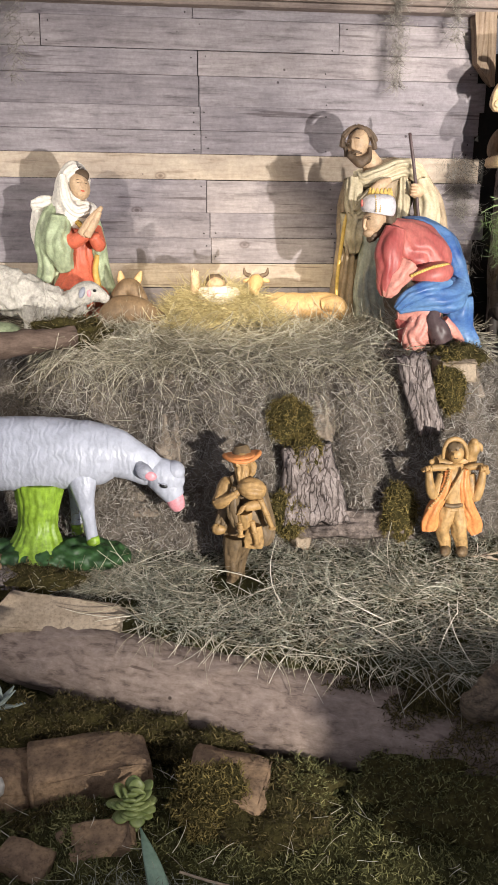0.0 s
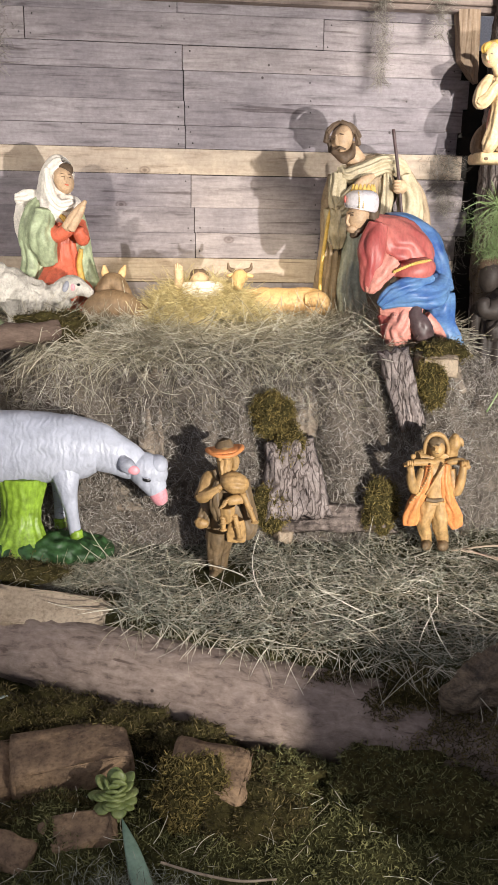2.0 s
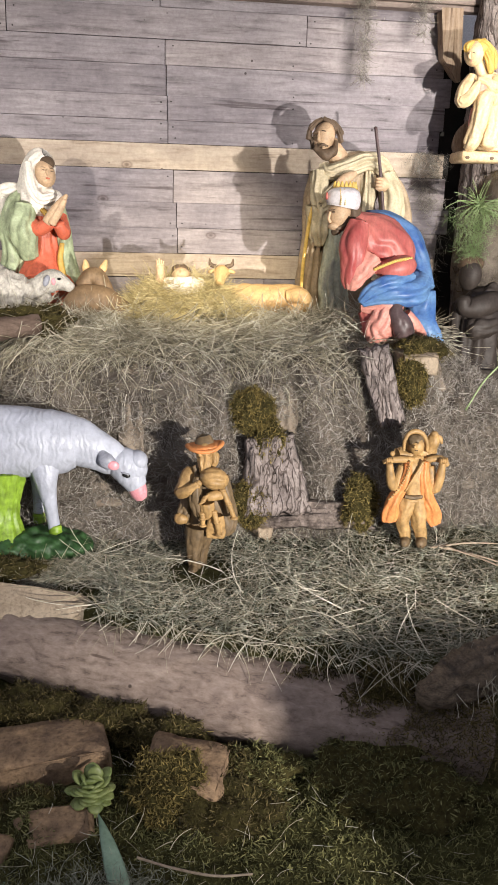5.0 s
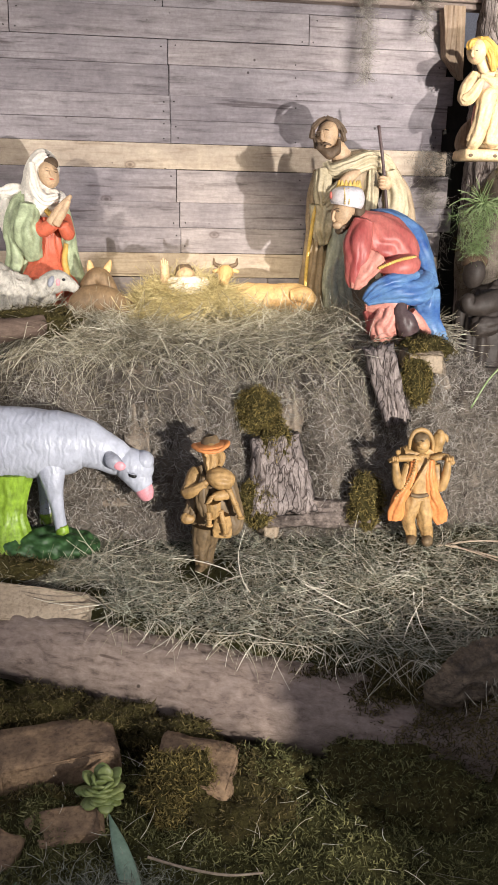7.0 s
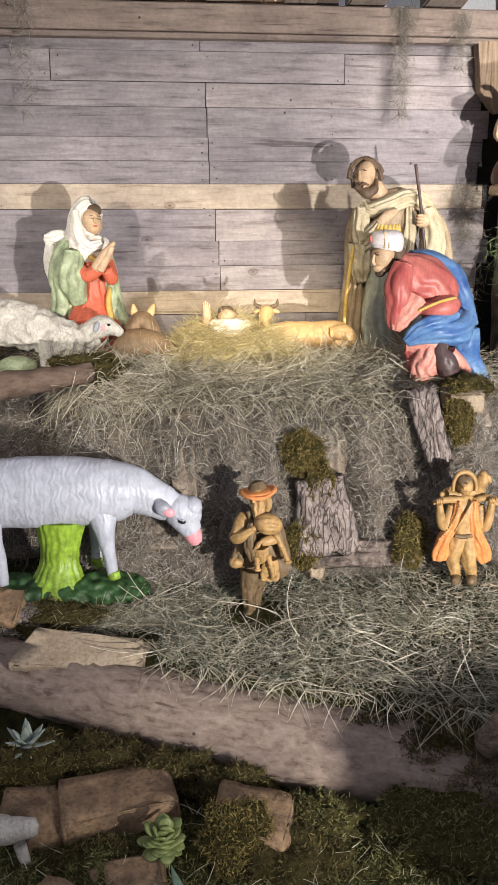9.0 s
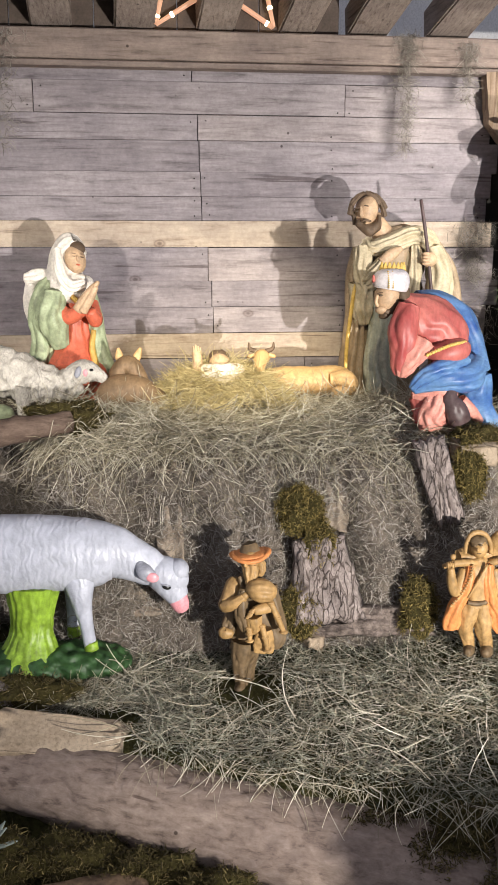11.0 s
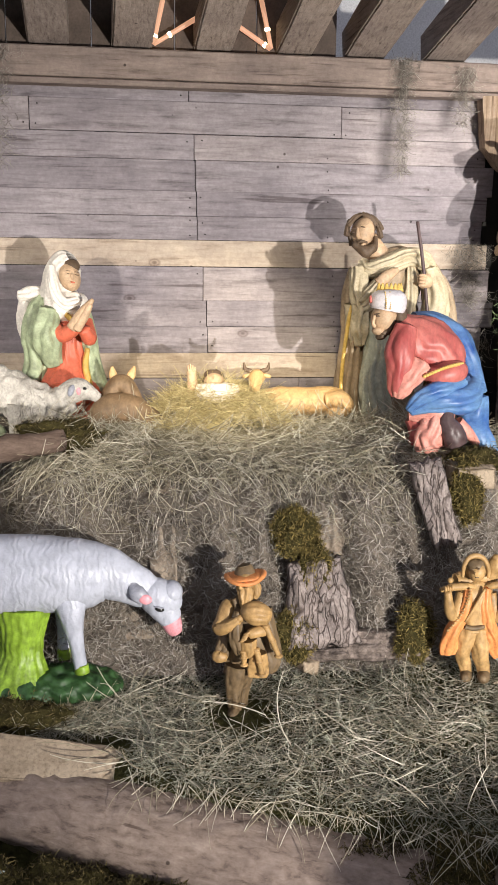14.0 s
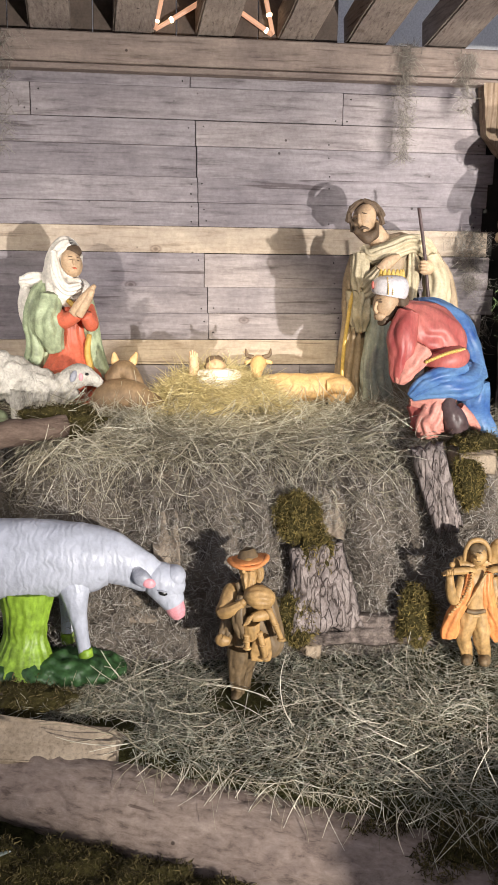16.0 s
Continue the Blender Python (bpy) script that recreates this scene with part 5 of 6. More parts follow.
    ball(bm, (1.056, 3.860, 1.695), (0.006, 0.01, 0.016), 0, u=8, v=6)
    for k in range(7):
        a = radians(-60 + 20 * k)
        x, y, z = Vector((1.138, 3.900, 1.730)) + Vector((0.05 * math.sin(a), -0.03 * math.cos(a), 0))
        loft(bm, [(x, y, z - 0.006, 0.012, 0.007), (x, y, z + 0.012, 0.008, 0.005), (x, y, z + 0.026, 0.003, 0.002)], 5, 6, 8)


figure("kneeling_king_statue", kneeling_king, [KINGRED, KINGBLUE, SALMON, FLESH, HAIR, GOLD, TURBAN, BOOT], (1.38, 3.9, 1.09), "painted kneeling king statue in crimson and blue with white turban")


def bagpiper(bm):
    # 0 ochre, 1 umber, 2 orange
    loft(bm, [(0.494, 3.350, 0.453, 0.045), (0.486, 3.345, 0.393, 0.036), (0.484, 3.345, 0.339, 0.028), (0.488, 3.340, 0.282, 0.023)], 1, 24, 22, 3, 0.06)
    loft(bm, [(0.536, 3.370, 0.444, 0.040), (0.513, 3.370, 0.367, 0.032), (0.511, 3.370, 0.265, 0.023)], 1, 20, 20, 3, 0.06, seed=2)
    loft(bm, [(0.488, 3.340, 0.282, 0.022), (0.476, 3.310, 0.284, 0.020), (0.469, 3.290, 0.289, 0.012)], 1, 8, 12)
    loft(bm, [(0.533, 3.365, 0.423, 0.085, 0.045), (0.532, 3.365, 0.493, 0.078, 0.048), (0.527, 3.365, 0.569, 0.070, 0.05), (0.522, 3.365, 0.652, 0.066, 0.045), (0.523, 3.360, 0.695, 0.034)], 1, 28, 32, 5, 0.05)
    loft(bm, [(0.470, 3.360, 0.684, 0.020), (0.460, 3.350, 0.662, 0.030), (0.442, 3.330, 0.620, 0.029), (0.427, 3.315, 0.603, 0.023), (0.456, 3.295, 0.618, 0.021), (0.490, 3.285, 0.645, 0.015)], 0, 28, 20, 3, 0.04)
    ball(bm, (0.493, 3.283, 0.649), (0.014, 0.012, 0.014), 0, u=10, v=8)
    loft(bm, [(0.454, 3.355, 0.574, 0.022), (0.447, 3.350, 0.523, 0.026), (0.434, 3.345, 0.487, 0.026, 0.018)], 1, 16, 18, 3, 0.12)
    loft(bm, [(0.429, 3.335, 0.506, 0.014), (0.424, 3.325, 0.495, 0.022, 0.018), (0.452, 3.325, 0.492, 0.016)], 0, 12, 14)
    loft(bm, [(0.487, 3.300, 0.673, 0.012), (0.481, 3.295, 0.594, 0.026), (0.492, 3.295, 0.541, 0.022), (0.500, 3.300, 0.502, 0.010)], 1, 18, 16, 3, 0.1)
    loft(bm, [(0.505, 3.300, 0.665, 0.020), (0.532, 3.285, 0.669, 0.038), (0.563, 3.285, 0.662, 0.040), (0.592, 3.295, 0.649, 0.024)], 0, 24, 26, 6, 0.035, (0, 0, 1))
    ball(bm, (0.573, 3.272, 0.657), (0.024, 0.022, 0.030), 0)
    loft(bm, [(0.583, 3.290, 0.604, 0.022), (0.549, 3.275, 0.602, 0.020), (0.524, 3.270, 0.597, 0.016)], 0, 16, 18, ref=(0, 0, 1))
    for k in range(4):
        ball(bm, Vector((0.516, 3.262, 0.604)) + Vector((-0.004 * k, 0, -0.008 * k)), (0.016, 0.007, 0.005), 0, (0, -25, 0), u=8, v=6)
    loft(bm, [(0.522, 3.285, 0.574, 0.030), (0.526, 3.285, 0.536, 0.026), (0.520, 3.290, 0.505, 0.010)], 0, 16, 20, 3, 0.06)
    for a, b, c in (((0.580, 3.272, 0.625), (0.605, 3.272, 0.569), (0.628, 3.275, 0.511)), ((0.550, 3.275, 0.539), (0.562, 3.275, 0.494), (0.571, 3.278, 0.444)), ((0.506, 3.275, 0.533), (0.508, 3.275, 0.511), (0.509, 3.278, 0.483))):
        tube(bm, [a, b, c], 0.011, 0)
        for q, r in ((a, 0.015), (b, 0.0145), (c, 0.016)):
            ball(bm, q, (r, r, 0.007), 0, u=10, v=8)
    loft(bm, [(0.590, 3.360, 0.652, 0.024), (0.605, 3.350, 0.572, 0.028), (0.615, 3.345, 0.505, 0.032, 0.016), (0.615, 3.340, 0.453, 0.030, 0.012), (0.599, 3.340, 0.423, 0.018, 0.010)], 1, 28, 24, 3, 0.06, seed=2)
    loft(bm, [(0.562, 3.310, 0.512, 0.03), (0.562, 3.305, 0.460, 0.038, 0.02), (0.559, 3.305, 0.424, 0.034, 0.014)], 0, 16, 20, 3, 0.06, seed=3)
    tube(bm, [(0.477, 3.325, 0.706), (0.489, 3.315, 0.668), (0.505, 3.300, 0.643)], 0.008, 1)
    ball(bm, (0.517, 3.345, 0.751), (0.032, 0.036, 0.042), 0, (0, 8, 0))
    loft(bm, [(0.500, 3.310, 0.768, 0.005), (0.496, 3.306, 0.753, 0.008), (0.502, 3.312, 0.747, 0.005)], 0, 8, 8)
    for e in ((0.508, 3.310, 0.770), (0.526, 3.314, 0.767)):
        ball(bm, e, (0.006, 0.004, 0.0025), 1, u=8, v=6)
    loft(bm, [(0.517, 3.325, 0.738, 0.026), (0.515, 3.312, 0.716, 0.024), (0.510, 3.305, 0.689, 0.014), (0.509, 3.305, 0.675, 0.005)], 0, 16, 18, 5, 0.10)
    loft(bm, [(0.549, 3.350, 0.752, 0.016), (0.554, 3.345, 0.724, 0.020), (0.544, 3.340, 0.700, 0.014)], 0, 12, 14, 3, 0.12)
    loft(bm, [(0.515, 3.372, 0.807, 0.026, 0.024), (0.517, 3.370, 0.797, 0.032, 0.030), (0.519, 3.366, 0.779, 0.038, 0.036)], 1, 12, 22)
    rim = Vector((0.520, 3.360, 0.774))
    for k in range(80):
        a = 2 * math.pi * k / 80
        p = rim + Vector((0.064 * math.cos(a), 0.058 * math.sin(a), 0.014 * math.cos(a) ** 2 - 0.010 + 0.006 * math.cos(a)))
        ball(bm, p, (0.0105, 0.011, 0.0075), 2, (0, 0, math.degrees(a)), u=8, v=6)
    ball(bm, rim + Vector((0, 0, 0.002)), (0.066, 0.060, 0.010), 2, (0, -5, 0))


figure("bagpiper_statue", bagpiper, [WOODFIG, WOODFIGD, ORANGEF], (0.52, 3.35, 0.29), "ochre-brown carved shepherd bagpiper figure with an orange hat")


def lamb_bearer(bm):
    # 0 ochre, 1 umber, 2 orange
    loft(bm, [(1.336, 3.365, 0.550, 0.040), (1.323, 3.360, 0.497, 0.034), (1.317, 3.360, 0.450, 0.028), (1.329, 3.360, 0.409, 0.024), (1.338, 3.360, 0.373, 0.020)], 0, 26, 24, 3, 0.05, seed=1)
    loft(bm, [(1.373, 3.365, 0.549, 0.042), (1.381, 3.355, 0.493, 0.036), (1.381, 3.350, 0.448, 0.030), (1.394, 3.350, 0.407, 0.025), (1.401, 3.350, 0.371, 0.021)], 0, 26, 24, 3, 0.05, seed=4)
    loft(bm, [(1.337, 3.360, 0.377, 0.019), (1.326, 3.335, 0.373, 0.022), (1.313, 3.310, 0.378, 0.014)], 1, 10, 14)
    loft(bm, [(1.400, 3.350, 0.375, 0.020), (1.390, 3.325, 0.372, 0.024), (1.374, 3.295, 0.378, 0.015)], 1, 10, 14)
    loft(bm, [(1.358, 3.365, 0.542, 0.056, 0.042), (1.354, 3.365, 0.589, 0.052, 0.042), (1.353, 3.365, 0.651, 0.060, 0.045), (1.355, 3.370, 0.695, 0.058, 0.04), (1.356, 3.370, 0.722, 0.026, 0.026)], 0, 26, 30, 4, 0.035)
    loft(bm, [(1.308, 3.325, 0.568, 0.008), (1.340, 3.318, 0.564, 0.009), (1.378, 3.325, 0.567, 0.008)], 1, 14, 10)
    loft(bm, [(1.320, 3.345, 0.707, 0.014), (1.310, 3.335, 0.645, 0.020), (1.288, 3.340, 0.583, 0.024), (1.267, 3.345, 0.539, 0.026), (1.259, 3.350, 0.486, 0.034, 0.020), (1.259, 3.350, 0.455, 0.028, 0.012)], 2, 30, 26, 3, 0.10)
    loft(bm, [(1.384, 3.345, 0.706, 0.016), (1.380, 3.335, 0.644, 0.022), (1.398, 3.340, 0.580, 0.026), (1.420, 3.345, 0.523, 0.028), (1.438, 3.350, 0.474, 0.032, 0.018), (1.452, 3.350, 0.438, 0.022, 0.010)], 2, 30, 26, 3, 0.10, seed=3)
    for k in range(16):
        t = k / 15
        a, b, c = Vector((1.318, 3.322, 0.710)), Vector((1.309, 3.312, 0.630)), Vector((1.245, 3.325, 0.558))
        p = a.lerp(b, t).lerp(b.lerp(c, t), t)
        ball(bm, p, (0.0065, 0.0055, 0.005), 0, u=6, v=5)
    tube(bm, [(1.371, 3.318, 0.714), (1.334, 3.308, 0.653), (1.303, 3.315, 0.591)], 0.0055, 0)
    loft(bm, [(1.305, 3.365, 0.681, 0.022), (1.283, 3.350, 0.626, 0.023), (1.261, 3.335, 0.610, 0.021), (1.243, 3.325, 0.654, 0.018), (1.235, 3.320, 0.705, 0.013)], 0, 24, 18)
    loft(bm, [(1.413, 3.365, 0.679, 0.022), (1.423, 3.350, 0.623, 0.023), (1.433, 3.335, 0.595, 0.021), (1.445, 3.325, 0.646, 0.018), (1.448, 3.320, 0.705, 0.013)], 0, 24, 18)
    for c in ((1.231, 3.315, 0.721), (1.447, 3.315, 0.716)):
        for k in range(4):
            ball(bm, Vector(c) + Vector((-0.012 + 0.008 * k, -0.008, 0.003 * (k % 2))), (0.0055, 0.012, 0.012), 0, u=8, v=6)
    loft(bm, [(1.210, 3.330, 0.708, 0.008), (1.248, 3.335, 0.715, 0.013), (1.304, 3.345, 0.714, 0.014), (1.340, 3.350, 0.708, 0.012)], 0, 18, 14, ref=(0, 0, 1))
    loft(bm, [(1.383, 3.350, 0.701, 0.012), (1.416, 3.340, 0.717, 0.013), (1.452, 3.335, 0.715, 0.014), (1.474, 3.330, 0.691, 0.010)], 0, 18, 14, ref=(0, 0, 1))
    ball(bm, (1.251, 3.345, 0.738), (0.011, 0.01, 0.011), 0, u=10, v=8)
    loft(bm, [(1.280, 3.380, 0.724, 0.018), (1.318, 3.390, 0.725, 0.030), (1.367, 3.400, 0.725, 0.034), (1.410, 3.390, 0.723, 0.032)], 0, 24, 24, rough=0.012, ref=(0, 0, 1))
    loft(bm, [(1.412, 3.385, 0.725, 0.026), (1.421, 3.375, 0.762, 0.024), (1.422, 3.365, 0.795, 0.022), (1.422, 3.355, 0.817, 0.015)], 0, 20, 20, rough=0.008)
    loft(bm, [(1.433, 3.365, 0.806, 0.006), (1.445, 3.360, 0.792, 0.011, 0.006), (1.454, 3.360, 0.772, 0.004)], 0, 10, 10)
    ball(bm, (1.343, 3.335, 0.770), (0.029, 0.033, 0.036), 0, (12, 8, 0))
    ball(bm, (1.323, 3.301, 0.776), (0.005, 0.007, 0.007), 0, u=8, v=6)
    for e in ((1.314, 3.304, 0.792), (1.336, 3.304, 0.792)):
        ball(bm, e, (0.006, 0.004, 0.003), 1, u=8, v=6)
    ball(bm, (1.333, 3.305, 0.761), (0.008, 0.004, 0.002), 1, u=8, v=6)
    ball(bm, (1.340, 3.345, 0.792), (0.035, 0.034, 0.024), 1, rough=0.3, freq=60)
    loft(bm, [(1.297, 3.350, 0.748, 0.006), (1.297, 3.345, 0.787, 0.008), (1.312, 3.345, 0.818, 0.009), (1.339, 3.345, 0.827, 0.010), (1.368, 3.345, 0.815, 0.009), (1.387, 3.345, 0.782, 0.008), (1.393, 3.350, 0.743, 0.006)], 0, 34, 12)
    loft(bm, [(1.350, 3.375, 0.812, 0.026, 0.018), (1.353, 3.380, 0.788, 0.040, 0.026), (1.358, 3.385, 0.749, 0.042, 0.028), (1.361, 3.385, 0.714, 0.034, 0.022)], 0, 18, 24)


figure("lamb_bearer_statue", lamb_bearer, [WOODFIG, WOODFIGD, ORANGEF], (1.36, 3.36, 0.34), "ochre carved shepherd figure carrying a lamb on his shoulders")


def angel(bm):
    # 0 pale gold, 1 brown-red, 2 hair, 3 base tan, 4 umber
    loft(bm, [(2.007, 4.460, 1.928, 0.11, 0.10), (1.992, 4.460, 2.020, 0.10, 0.09), (1.963, 4.460, 2.121, 0.075, 0.07), (1.927, 4.450, 2.219, 0.072, 0.06), (1.903, 4.440, 2.267, 0.045)], 0, 26, 30, 4, 0.05)
    loft(bm, [(1.943, 4.400, 2.132, 0.045), (1.897, 4.360, 2.149, 0.046), (1.881, 4.345, 2.097, 0.04), (1.866, 4.350, 2.020, 0.036), (1.846, 4.360, 1.948, 0.034), (1.831, 4.370, 1.922, 0.016)], 0, 30, 26, 3, 0.08, seed=2)
    loft(bm, [(1.944, 4.370, 2.124, 0.03), (1.938, 4.350, 2.033, 0.036), (1.924, 4.355, 1.944, 0.04)], 0, 20, 22, 3, 0.09, seed=5)
    loft(bm, [(1.885, 4.360, 2.148, 0.014), (1.860, 4.352, 2.086, 0.016), (1.842, 4.360, 1.987, 0.014), (1.827, 4.370, 1.931, 0.008)], 1, 16, 12)
    loft(bm, [(1.850, 4.420, 2.252, 0.024), (1.815, 4.400, 2.193, 0.038), (1.798, 4.385, 2.142, 0.034), (1.822, 4.365, 2.157, 0.028), (1.852, 4.360, 2.207, 0.018), (1.874, 4.360, 2.232, 0.012)], 0, 28, 20, 3, 0.06)
    loft(bm, [(1.796, 4.390, 2.159, 0.018), (1.799, 4.385, 2.131, 0.022), (1.823, 4.375, 2.131, 0.014)], 1, 12, 14)
    loft(bm, [(1.870, 4.375, 2.215, 0.026), (1.877, 4.372, 2.193, 0.028), (1.870, 4.380, 2.171, 0.014)], 1, 12, 14)
    loft(bm, [(1.961, 4.400, 2.237, 0.03), (1.944, 4.375, 2.206, 0.028), (1.891, 4.355, 2.224, 0.018), (1.852, 4.352, 2.236, 0.010)], 0, 20, 18, 3, 0.06)
    loft(bm, [(1.862, 4.400, 2.112, 0.014), (1.860, 4.400, 2.057, 0.018), (1.854, 4.410, 2.007, 0.010)], 1, 12, 12)
    loft(bm, [(1.891, 4.500, 2.054, 0.02), (1.855, 4.500, 1.995, 0.036, 0.016), (1.831, 4.490, 1.936, 0.03, 0.014), (1.846, 4.470, 1.907, 0.012)], 3, 18, 18)
    loft(bm, [(1.902, 4.430, 2.260, 0.028), (1.882, 4.425, 2.297, 0.026), (1.865, 4.420, 2.323, 0.026)], 0, 10, 14)
    ball(bm, (1.840, 4.405, 2.348), (0.044, 0.050, 0.056), 0, (18, -10, 12))
    loft(bm, [(1.806, 4.362, 2.347, 0.004), (1.801, 4.356, 2.327, 0.007), (1.811, 4.362, 2.320, 0.004)], 0, 7, 8)
    for e in ((1.802, 4.368, 2.344), (1.825, 4.360, 2.346)):
        ball(bm, e, (0.008, 0.004, 0.0025), 4, (0, 8, 0), u=8, v=6)
    ball(bm, (1.815, 4.364, 2.311), (0.008, 0.004, 0.003), 1, u=8, v=6)
    ball(bm, (1.873, 4.425, 2.372), (0.058, 0.055, 0.046), 2, (0, 10, 0), 0.2, freq=50)
    for k, rows in enumerate((((1.833, 4.390, 2.391), (1.801, 4.385, 2.375), (1.803, 4.400, 2.356)), ((1.850, 4.400, 2.401), (1.897, 4.385, 2.379), (1.927, 4.400, 2.328)), ((1.879, 4.410, 2.398), (1.930, 4.400, 2.355), (1.944, 4.400, 2.286)), ((1.879, 4.390, 2.374), (1.906, 4.385, 2.326), (1.926, 4.390, 2.267)))):
        loft(bm, [(*p, r) for p, r in zip(rows, (0.012, 0.018, 0.012))], 2, 16, 14, 4, 0.12, seed=k)
    c = Vector((1.933, 4.440, 1.893))
    box(bm, c - Vector((0.125, 0.09, 0.026)), c + Vector((0.125, 0.09, 0.026)), 3, 0.012, 0.004)
    for dx in (-0.10, 0.02):
        ball(bm, c + Vector((dx, -0.09, -0.004)), (0.011, 0.004, 0.008), 4, u=10, v=8)


figure("angel_statue", angel, [ANGELY, SALMON, YELLOWT, POST_WOOD, HAIR], (1.917, 4.45, 1.86), "brightly lit golden kneeling angel figure on a tan base")


def dark_shepherd(bm):
    loft(bm, [(1.80, 4.0, 0.86, 0.10, 0.08), (1.80, 4.0, 1.05, 0.10, 0.08), (1.81, 4.0, 1.25, 0.11, 0.07), (1.79, 4.0, 1.30, 0.04)], 0, 20, 22, 5, 0.12)
    ball(bm, (1.745, 3.965, 1.375), (0.048, 0.055, 0.068), 0, (15, 0, 12))
    ball(bm, (1.75, 3.985, 1.42), (0.055, 0.055, 0.04), 1, rough=0.2, freq=40)
    loft(bm, [(1.87, 3.95, 1.27, 0.045), (1.80, 3.91, 1.25, 0.05), (1.72, 3.91, 1.24, 0.042), (1.70, 3.91, 1.28, 0.03)], 0, 18, 18, 0, 0, (0, 0, 1), 0.006)
    loft(bm, [(1.89, 3.94, 1.18, 0.05), (1.81, 3.90, 1.16, 0.05), (1.74, 3.90, 1.14, 0.04)], 0, 18, 18, 3, 0.1, (0, 0, 1))
    for v in bm.verts:
        v.co = Vector((0.17, 0.06, 1.70)) + (v.co - Vector((0.17, 0.06, 1.70))) * 1.06



figure("dark_shepherd_statue", dark_shepherd, [DARKFIG, HAIR], (1.9, 4.24, 0.84), "shepherd figure painted near-black for the shade it stands in")


def white_sheep(bm):
    # 0 white, 1 pink, 2 eye, 3 grey, 4 lime, 5 base green
    loft(bm, [(-0.66, 3.46, 0.76, 0.06), (-0.60, 3.46, 0.765, 0.11, 0.09), (-0.47, 3.46, 0.77, 0.135, 0.105), (-0.30, 3.46, 0.768, 0.142, 0.11), (-0.14, 3.46, 0.765, 0.135, 0.108), (-0.03, 3.46, 0.762, 0.122, 0.10), (0.03, 3.46, 0.765, 0.10, 0.09)], 0, 60, 40, 0, 0, (0, -1, 0), 0.004, 2)
    loft(bm, [(-0.14, 3.46, 0.775, 0.08, 0.07), (-0.05, 3.46, 0.778, 0.106, 0.09), (0.04, 3.455, 0.765, 0.095, 0.075), (0.11, 3.45, 0.735, 0.078, 0.062), (0.17, 3.45, 0.705, 0.068, 0.055), (0.21, 3.45, 0.69, 0.05, 0.045)], 0, 30, 30, 0, 0, (0, -1, 0), 0.003, 3)
    ball(bm, (0.228, 3.445, 0.672), (0.085, 0.064, 0.068), 0, (0, 35, 0), 0.04)
    loft(bm, [(0.225, 3.44, 0.665, 0.060, 0.052), (0.25, 3.438, 0.625, 0.052, 0.046), (0.268, 3.435, 0.59, 0.040, 0.038)], 0, 18, 24, 0, 0, (0, -1, 0))
    ball(bm, (0.266, 3.44, 0.695), (0.042, 0.05, 0.042), 0, (0, 0, 0), 0.08)
    loft(bm, [(0.262, 3.433, 0.602, 0.037, 0.036), (0.276, 3.43, 0.566, 0.033, 0.031), (0.286, 3.43, 0.543, 0.022, 0.02)], 1, 12, 18)
    ball(bm, (0.226, 3.384, 0.652), (0.016, 0.007, 0.009), 2, (0, 15, 0), u=12, v=8)
    ball(bm, (0.224, 3.383, 0.660), (0.019, 0.006, 0.004), 3, (0, 15, 0), u=10, v=6)
    loft(bm, [(0.135, 3.40, 0.735, 0.018, 0.02), (0.15, 3.38, 0.715, 0.030, 0.022), (0.175, 3.372, 0.695, 0.024, 0.012)], 3, 12, 14)
    ball(bm, (0.177, 3.364, 0.698), (0.024, 0.010, 0.018), 1, (0, 15, 0), u=12, v=8)
    loft(bm, [(-0.085, 3.425, 0.76, 0.06, 0.035), (-0.078, 3.405, 0.68, 0.055, 0.04), (-0.07, 3.395, 0.60, 0.036, 0.032), (-0.058, 3.395, 0.52, 0.025), (-0.045, 3.395, 0.43, 0.023)], 0, 22, 18)
    loft(bm, [(-0.045, 3.395, 0.455, 0.024), (-0.043, 3.392, 0.425, 0.026)], 4, 6, 14)
    loft(bm, [(-0.11, 3.53, 0.68, 0.045), (-0.112, 3.53, 0.55, 0.026), (-0.115, 3.53, 0.43, 0.022)], 0, 16, 16)
    loft(bm, [(-0.115, 3.53, 0.46, 0.024), (-0.115, 3.53, 0.42, 0.026)], 4, 6, 12)
    loft(bm, [(-0.53, 3.425, 0.78, 0.06, 0.035), (-0.52, 3.405, 0.69, 0.065, 0.045), (-0.50, 3.395, 0.60, 0.042, 0.034), (-0.475, 3.395, 0.52, 0.026), (-0.47, 3.395, 0.42, 0.024)], 0, 22, 18)
    loft(bm, [(-0.55, 3.53, 0.70, 0.055), (-0.54, 3.53, 0.56, 0.028), (-0.53, 3.53, 0.42, 0.024)], 0, 18, 16)
    loft(bm, [(-0.245, 3.45, 0.66, 0.098, 0.07), (-0.25, 3.45, 0.56, 0.075, 0.06), (-0.255, 3.45, 0.48, 0.075, 0.06), (-0.26, 3.44, 0.40, 0.105, 0.085), (-0.265, 3.43, 0.35, 0.13, 0.11)], 4, 40, 66, 9, 0.05, seed=2, twist=2.5)
    loft(bm, [(-0.62, 3.45, 0.345, 0.04, 0.10), (-0.45, 3.45, 0.36, 0.055, 0.125), (-0.2, 3.45, 0.365, 0.06, 0.125), (0.0, 3.46, 0.355, 0.05, 0.10), (0.09, 3.47, 0.345, 0.02, 0.05)], 5, 110, 110, 0, 0, (0, -1, 0), 0.02, 5)


